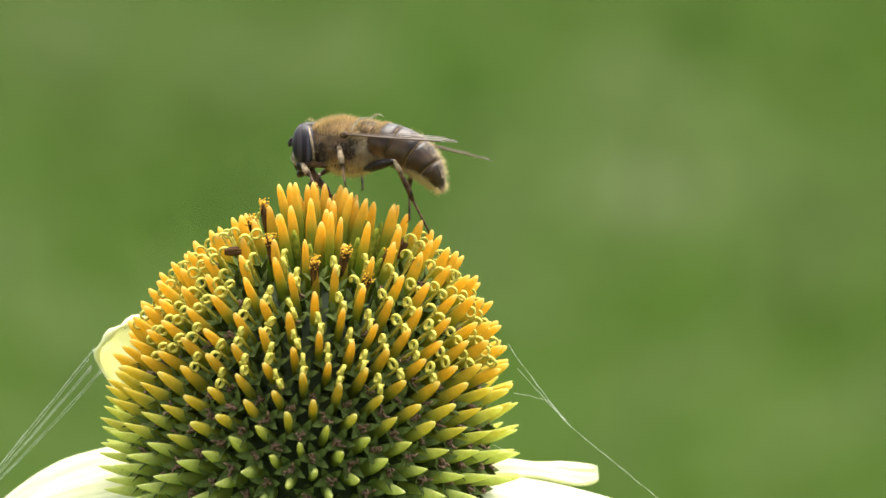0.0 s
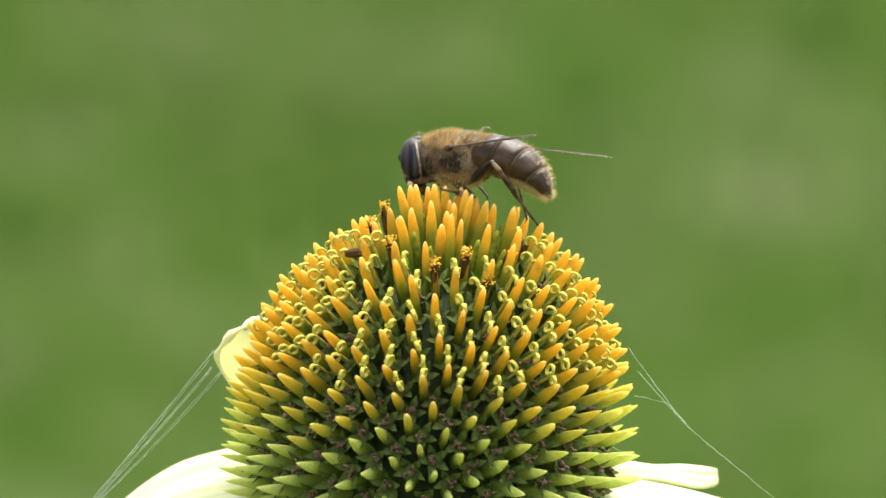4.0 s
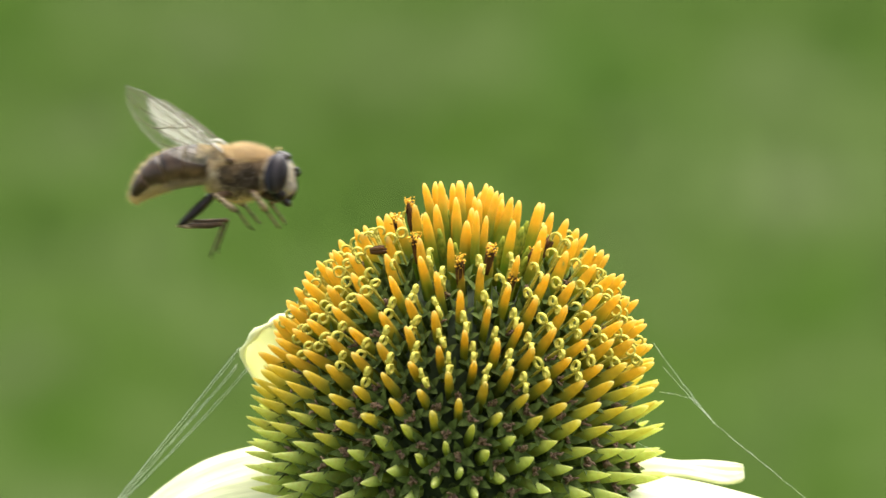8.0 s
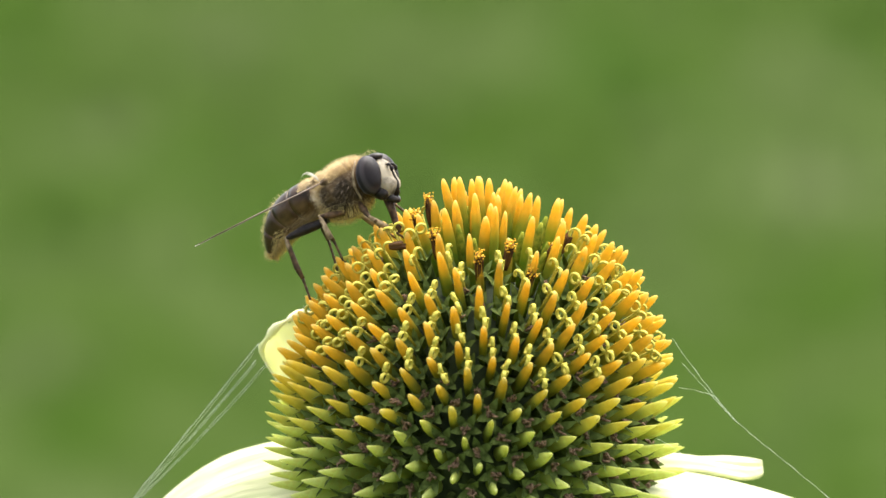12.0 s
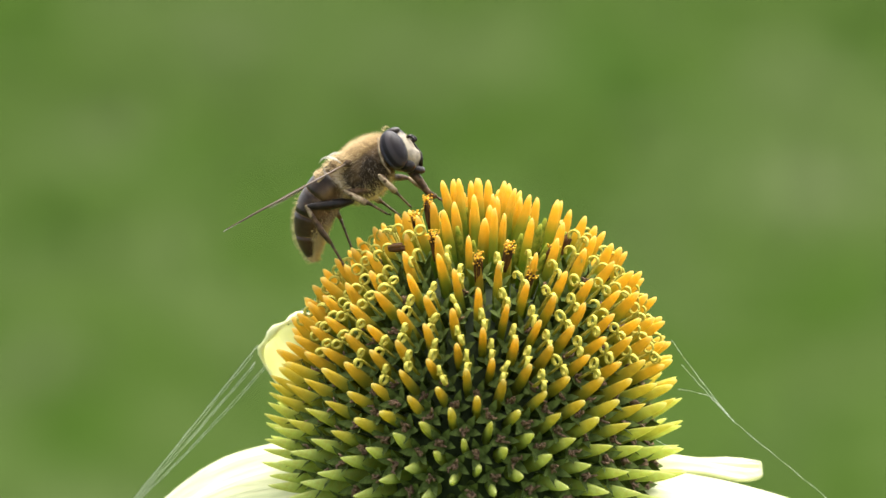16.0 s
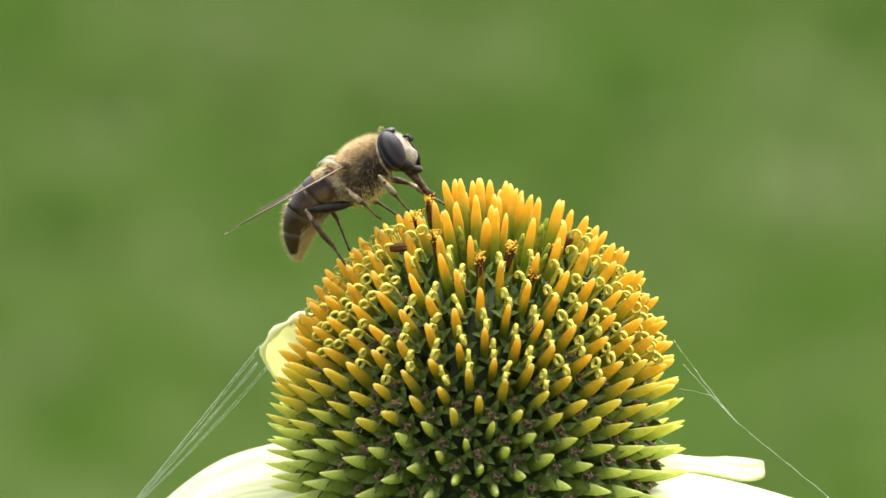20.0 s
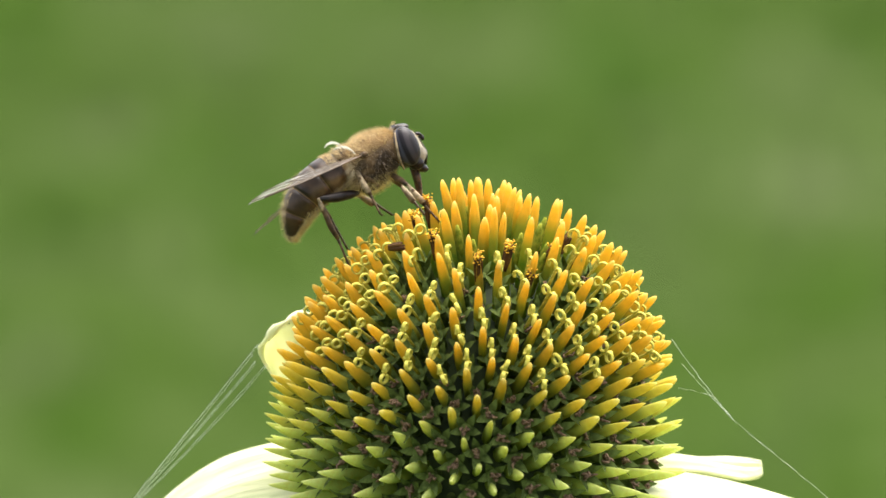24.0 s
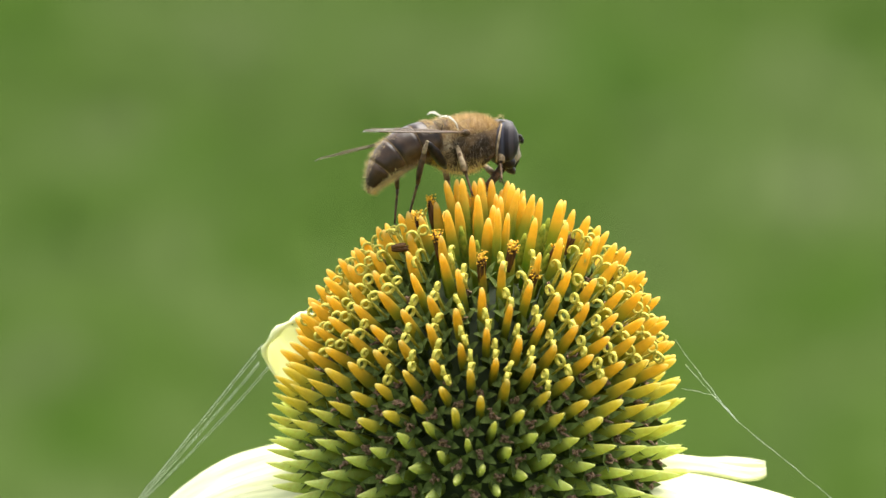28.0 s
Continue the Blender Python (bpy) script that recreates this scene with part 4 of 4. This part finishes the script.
# ---------------------------------------------------------------- movement
# seconds; near wing root right, depth and height from the cone's centre (mm); heading, nose up, roll; near side;
# abdomen droop, head nod, proboscis out (0 to 1), wing sweep and lift: near, far
FLY_ROWS = [
    (0.0, 2.66, 0, 24.34, 160.6, -3.4, 0, -1, 12.8, 4, 0.6, 26, -2.1, 47.9, -16.4),
    (1.0, 1.2, 0, 23.8, 160.2, -4.5, 0, -1, 6, 3, 0.6, 26.6, 4.5, 45.2, -11.8),
    (1.5, 2.23, 0, 23.75, 168, -4, 0, -1, 11, 6, 0.6, 30, -2, 30, -8),
    (2.0, 4.15, 0, 23.33, 135.2, -5.6, 0, -1, 15, 4.6, 0.6, 30, -2, 18.1, -10.6),
    (2.5, 1.85, 0, 23.65, 152, -5, 0, -1, 10, 4, 0.6, 30, -2, 30, -8),
    (3.0, 1.23, 0, 23.3, 150.4, -9.9, 0, -1, 6.3, 4.6, 0.6, 27.3, 1.3, 52.1, -10.7),
    (4.0, 1.39, 0, 23.47, 153.9, -4.9, 0, -1, 9, 3.7, 0.6, 32, 5.1, 50.1, -10.3),
    (4.5, -0.7, 0, 23.33, 161.5, -6.4, 0, -1, 5.8, 5.2, 0.6, 31.6, 7.7, 43.1, -12),
    (5.2, -1.05, 0, 23.86, 168, 5, 0, -1, 2, 0, 0.1, 40, 20, 40, 20),
    (5.6, -16, 0, 24, 172, 15, 0, -1, -6, 0, 0, 70, 45, 70, 45),
    (6.0, -42, 0, 30, 200, 12, 0, -1, -8, 0, 0, 80, 10, 80, 10),
    (6.5, -60, 0, 26, 262, 10, 0, 0, -8, 0, 0, 70, 45, 70, 45),
    (6.8, -62, 0, 22, 308, 10, 0, 1, -8, 0, 0, 80, 10, 80, 10),
    (7.1, -52, 0, 12, 328, 12, 0, 1, -8, 0, 0, 60, 40, 60, 40),
    (7.3, -35.69, -4, 12.58, 330, 12, 0, 1, -6, 0, 0, 80, -10, 80, -10),
    (7.4, -31.45, -3.5, 11.98, 331, 9, 0, 1, -4, 0, 0, 60, 26, 150, -12),
    (7.5, -19.56, -3, 17.73, 332.9, 7.7, 0, 1, 0.1, 2, 0, 65.5, 27, 150, -10),
    (7.7, -21.89, -2, 20.11, 329.6, 15.2, 0, 1, -16.5, -1.7, 0, 68.6, 30.4, 150, -10),
    (8.0, -18.44, -1, 22.16, 353.8, -4.1, 0, 1, 4, 3.7, 0, 44.7, 31.2, 45.6, 17.3),
    (8.2, -13.21, -1, 20.3, 355.9, 6.6, 0, 1, -2.4, 2.2, 0, 48.4, 33.1, 50, 30),
    (8.3, -14.23, -1, 20.15, 359.9, 27.8, 0, 1, 12.4, 1.5, 0.5, 30.8, 8.3, 30.8, 8.3),
    (8.4, -15.93, -1, 18.86, 351, 26.7, 0, 1, 4.2, 3.3, 0.8, 40.4, 2.6, 40.4, 2.6),
    (8.5, -15.13, -1, 17.61, 347.6, 27.2, 0, 1, 18.6, 8.2, 0.8, 42.7, 0.2, 42.7, 0.2),
    (9.0, -15.12, -1, 17.61, 345.2, 23.7, 0, 1, 5.9, 5.6, 0.8, 43.9, -2.3, 43.9, -2.3),
    (9.5, -13.4, -1, 18.93, 340.05, 22.55, 0, 1, 7.1, 6.25, 0.9, 45.75, -5.4, 45.75, -5.4),
    (10.0, -13.11, -1, 19.21, 334.9, 21.4, 0, 1, 8.3, 6.9, 1, 47.6, -8.5, 47.6, -8.5),
    (10.5, -12.4, -1, 18.93, 333.3, 23.2, 0, 1, -3.95, 5.95, 1, 24.8, -1.25, 24.8, -1.25),
    (11.0, -12.35, -1, 18.65, 331.7, 25, 0, 1, -16.2, 5, 1, 2, 6, 2, 6),
    (11.5, -12.7, -1, 19, 331.4, 23.45, 0, 1, -6.55, 4.65, 1, 35, -4, 35, -4),
    (12.0, -12.38, -1, 20.07, 331.1, 21.9, 0, 1, 3.1, 4.3, 1, 52.1, -9, 52.1, -9),
    (12.5, -12.6, -1, 19.3, 327, 22, 0, 1, 6, 6, 1.1, 28, -3, 28, -5),
    (14.5, -11.87, -1, 19.38, 321, 16.5, 0, 1, -2.7, 0.5, 1, 14.8, -4, 14.8, -4),
    (15.0, -10.25, -1, 21.95, 349.7, 28.7, 0, 1, 12.9, 2.6, 0.9, 38.1, 3.2, 38.1, 3.2),
    (15.5, -10.6, -1, 21.6, 349.6, 28.55, 0, 1, 16.75, 3.3, 1, 38.05, 1.05, 38.05, 1.05),
    (16.0, -10.45, -1, 21.72, 349.5, 28.4, 0, 1, 20.6, 4, 1.1, 38, -1.1, 38, -1.1),
    (17.0, -10.84, -1, 21.58, 353.5, 28.7, 0, 1, 8.6, 4.4, 1.1, 38.1, -0.5, 38.1, -0.5),
    (20.0, -10.72, -1, 21.54, 353, 30.5, 0, 1, 8.7, 3.9, 1.1, 37, 1.1, 37, 1.1),
    (21.0, -10.72, -1, 21.54, 350.5, 29.6, 0, 1, -2.7, 3, 1.1, 42.6, 0.6, 42.6, 0.6),
    (21.5, -10.72, -1, 21.54, 350, 27, 0, 1, -4, 6, 1.1, 28, -4, 28, -5),
    (23.5, -9.8, -1, 21.8, 356, 22, 0, 1, 8, 6, 1, 28, -4, 28, -5),
    (24.0, -9.22, -1, 22.34, 372.8, 20.1, 0, 1, 10.5, 2.9, 0.9, 29.1, 3, 41, -22.9),
    (24.5, -8.95, -1, 22.9, 357.6, 21, 0, 1, 2.95, 1.25, 0.89, 35, 2.6, 40.95, -10.35),
    (25.0, -7.48, -1, 23.64, 342.4, 21.9, 0, 1, -4.6, -0.4, 0.88, 40.9, 2.2, 40.9, 2.2),
    (25.5, -7.1, -1, 24.0, 344.65, 18.7, 0, 1, 0.3, -0.75, 0.85, 38.45, 2.1, 38.45, 2.1),
    (26.0, -4.56, -1, 24.64, 346.9, 15.5, 0, 1, 5.2, -1.1, 0.82, 36, 2, 36, 2),
    (26.5, -2.95, -1, 24.9, 360.95, 13.6, 0, 1, 7.35, 0.75, 0.83, 15.95, 0.45, 15.95, 0.45),
    (27.0, -2.22, -1, 24.89, 375, 11.7, 0, 1, 9.5, 2.6, 0.85, -4.1, -1.1, -4.1, -1.1),
    (27.5, -1.55, -1, 23.85, 368, 2, 0, 1, 8, 6, 1, 28, -4, 28, -5),
    (28.0, -1.32, -1, 24.28, 376.7, -2.2, 0, 1, 13.9, 3.5, 0.6, 34.1, 2.5, 41.7, -16.4),
]
# seconds; feet on the flower (mm right and up): hind near, hind far, middle near, middle far, front near, front far; None: drawn up in flight
FEET = [
    (0.0, (9.2, 16.7, 7.6, 17.3, 2.6, 20.5, 3.9, 19.8, 0.3, 20.4, -0.4, 20.1)),
    (1.0, (9.2, 16.8, 7.5, 17.5, 2.5, 20.5, 3.8, 19.9, -0.1, 20.4, -1.2, 20.1)),
    (2.0, (8.9, 16.7, 7.9, 17.5, 5.5, 19.1, 5.5, 17.3, 2.8, 20.4, 1.9, 20.1)),
    (3.0, (8.9, 17.0, 7.9, 17.7, 1.1, 20.2, 4.5, 19.2, -1.0, 20.3, -0.5, 19.8)),
    (4.0, (8.3, 17.4, 7.4, 17.5, 0.6, 20.4, 4.3, 19.3, -1.4, 20.1, -1.4, 19.5)),
    (4.5, (8.4, 17.2, 5.9, 17.5, -0.2, 20.2, 1.1, 19.1, -3.7, 18.6, -2.7, 18.5)),
    (5.1, (8.0, 17.2, 5.5, 17.5, -0.7, 20.2, 0.7, 19.1, -4.1, 18.5, -3.2, 18.5)),
    (5.4, None),
    (8.15, None),
    (8.3, (-13.8, 9.7, -14.5, 9.6, -12.4, 13.4, -10.4, 14.8, -8.1, 16.3, -7.6, 16.2)),
    (8.5, (-12.6, 9.7, -12.2, 9.3, -11.5, 13.4, -10.4, 14.8, -9.2, 15.6, -9.0, 15.3)),
    (9.0, (-14.1, 9.9, -13.0, 10.0, -11.6, 12.5, -10.0, 14.3, -9.6, 15.8, -9.4, 15.3)),
    (10.0, (-13.4, 10.6, -13.0, 11.4, -10.7, 13.6, -9.1, 14.8, -6.8, 17.2, -6.6, 16.7)),
    (11.0, (-13.5, 10.3, -12.9, 10.0, -10.7, 14.0, -9.3, 15.0, -6.1, 15.8, -5.9, 15.5)),
    (12.0, (-12.9, 9.9, -11.1, 12.7, -10.6, 14.0, -6.6, 15.4, -5.9, 15.8, -5.7, 17.3)),
    (12.5, (-12.9, 10.0, -11.1, 12.8, -10.5, 14.1, -6.7, 15.5, -5.8, 15.9, -5.4, 17.4)),
    (14.5, (-12.9, 10.1, -10.1, 13.2, -8.5, 14.5, -9.6, 15.4, -6.0, 15.8, -4.1, 17.8)),
    (15.0, (-10.3, 13.2, -9.6, 14.7, -6.2, 18.2, -5.9, 17.4, -5.0, 18.7, -2.8, 18.8)),
    (17.0, (-9.9, 13.0, -10.1, 14.5, -7.8, 17.6, -6.6, 17.5, -5.6, 18.1, -2.5, 18.1)),
    (21.5, (-10.0, 13.0, -10.2, 14.5, -7.9, 17.6, -6.6, 17.5, -5.6, 18.1, -2.5, 18.1)),
    (24.0, (-9.9, 13.2, -10.2, 14.6, -7.6, 17.8, -6.7, 17.4, -3.1, 17.2, -4.2, 17.4)),
    (25.0, (-9.8, 14.5, -7.5, 15.9, -6.6, 17.1, -2.5, 17.5, -1.8, 19.2, -1.1, 19.6)),
    (26.0, (-9.9, 14.4, -6.1, 17.0, -4.2, 17.6, -2.3, 17.2, 0.5, 18.9, 0.9, 19.7)),
    (27.0, (-5.8, 17.6, -6.5, 16.8, -1.3, 19.7, -2.4, 19.7, 3.0, 20.1, 0.7, 20.3)),
    (28.0, (-5.6, 17.6, -6.7, 16.7, -0.6, 19.4, -2.2, 18.5, 1.6, 20.5, 1.9, 20.0)),
]
DEPTHS = (-1.9, 1.6, -2.3, 1.9, -1.6, 1.4)


def between(rows, t):
    for a, b in zip(rows, rows[1:]):
        if a[0] <= t <= b[0]:
            return a, b, (t - a[0]) / (b[0] - a[0])
    return rows[-1], rows[-1], 0.0


def fly_state(t):
    a, b, f = between(FLY_ROWS, t)
    return [p + (q - p) * f for p, q in zip(a, b)]


def fly_pose(v):
    turn = pose(0, 0, 0, 0, 0, v[4]) @ pose(0, 0, 0, 0, -v[5], 0) @ pose(0, 0, 0, v[6], 0, 0)
    root = Vector((0, -1.9 * v[7], 0.1)) * MM * GROW
    return Matrix.Translation(HEAD + Vector(v[1:4]) * MM - turn.to_3x3() @ root) @ turn


def bone(a, b, up):
    x = (b - a).normalized()
    y = up.cross(x).normalized()
    m = Matrix((x, y, x.cross(y))).transposed().to_4x4()
    m.translation = a * MM
    return m


def bend(hip, foot, thigh, shin, out):
    """The knee between hip and foot, bent towards out; the foot is pulled in where it is out of reach."""
    d = foot - hip
    far = min(max(d.length, abs(thigh - shin) + 0.2), thigh + shin - 0.05)
    d.normalize()
    foot = hip + d * far
    along = (thigh ** 2 - shin ** 2 + far ** 2) / (2 * far)
    side = (out - d * out.dot(d)).normalized()
    return hip + d * along + side * math.sqrt(max(0, thigh ** 2 - along ** 2)), foot


def motions():
    times = sorted({round(0.25 * k, 2) for k in range(113)} | {r[0] for r in FLY_ROWS} | {r[0] for r in FEET} | {5.15, 5.2, 5.3, 5.35, 8.17, 8.2, 8.22, 8.27})
    body, tail, nod, snout, wings, legs = [], [], [], [], {-1: [], 1: []}, {n: ([], [], [], []) for n in LEGS}
    for t in times:
        v = fly_state(t)
        m = fly_pose(v)
        near = -1 if v[7] > 0 else 1
        body.append((t, m))
        tail.append((t, pose(-1.5 * MM, 0, -0.36 * MM, 0, -v[8], 0)))
        nod.append((t, pose(2.6 * MM, 0, -0.55 * MM, 0, v[9] + 6, 0)))
        snout.append((t, pose(1.45 * MM, 0, -1.65 * MM, 0, 95 - 105 * v[10], 0)))
        for s in (-1, 1):
            sweep, lift = (v[11], v[12]) if s == near else (v[13], v[14])
            wings[s].append((t, pose(0, s * 1.95 * MM, 0.12 * MM) @ pose(0, 0, 0, 0, 0, -s * sweep) @ pose(0, 0, 0, 0, lift, 0) @ pose(0, 0, 0, s * max(0, lift - 8) * 1.5 - (s * 1.5 if near < 0 else 0) * (1 - min(1, max(0, lift - 8) / 10)), 0, 0)))
        a, b, f = between(FEET, t)
        inv = m.inverted()
        for name, (leg, low, band, toe, hip, thigh, shin) in LEGS.items():
            s = 1 if hip.y > 0 else -1
            k = ("hind", "middle", "front").index(name.split("_")[1]) * 2 + (0 if s == near else 1)
            spots = []
            for row in (a, b):
                if row[1] is None:
                    ease = (Vector((2.5, s * 1.3, -4.4)), Vector((2.3, s * 1.6, -4.5)), Vector((3.9, s * 1.1, -4.5)))[k // 2]
                    spots.append(ease)
                else:
                    spots.append(inv @ (HEAD + Vector((row[1][2 * k], DEPTHS[k], row[1][2 * k + 1])) * MM) / (MM * GROW))
            foot = spots[0].lerp(spots[1], f)
            aloft = (1 - f if a[1] is None else 0) + (f if b[1] is None else 0)
            high = float(np.interp(t, [0, 4.9, 5.4, 26.4, 27.0, 28.0], [1, 1, 0, 0, 1, 1]))
            out = (Vector((-1.2, s * 0.5, 0.2)).lerp(Vector((-0.9, s * 1.0, 1.3)), high).lerp(Vector((-0.4, s * 0.2, -1.0)), aloft), Vector((-0.7, s * 0.9, 0.1)).lerp(Vector((-0.3, s * 1.0, -0.2)), high), Vector((0.1, s * 0.9, 0.15)).lerp(Vector((0.5, s * 0.9, -0.15)), high))[k // 2]
            knee, foot = bend(hip, foot, thigh, shin, out)
            upper = bone(hip, knee, out)
            lower = upper.inverted() @ bone(knee, foot, out)
            legs[name][0].append((t, upper))
            legs[name][1].append((t, lower))
            legs[name][2].append((t, lower))
            legs[name][3].append((t, lower @ pose(shin * 0.56 * MM, 0, 0, 0, (-110, -25, -25)[k // 2] * aloft, 0)))
    walk(fly, body)
    walk(ABDOMEN, tail)
    walk(SKULL, nod)
    walk(SNOUT, snout)
    for s in (-1, 1):
        walk(WINGS[s], wings[s])
    for name, (leg, low, band, toe, *rest) in LEGS.items():
        for ob, rows in zip((leg, low, band, toe), legs[name]):
            walk(ob, rows)


motions()
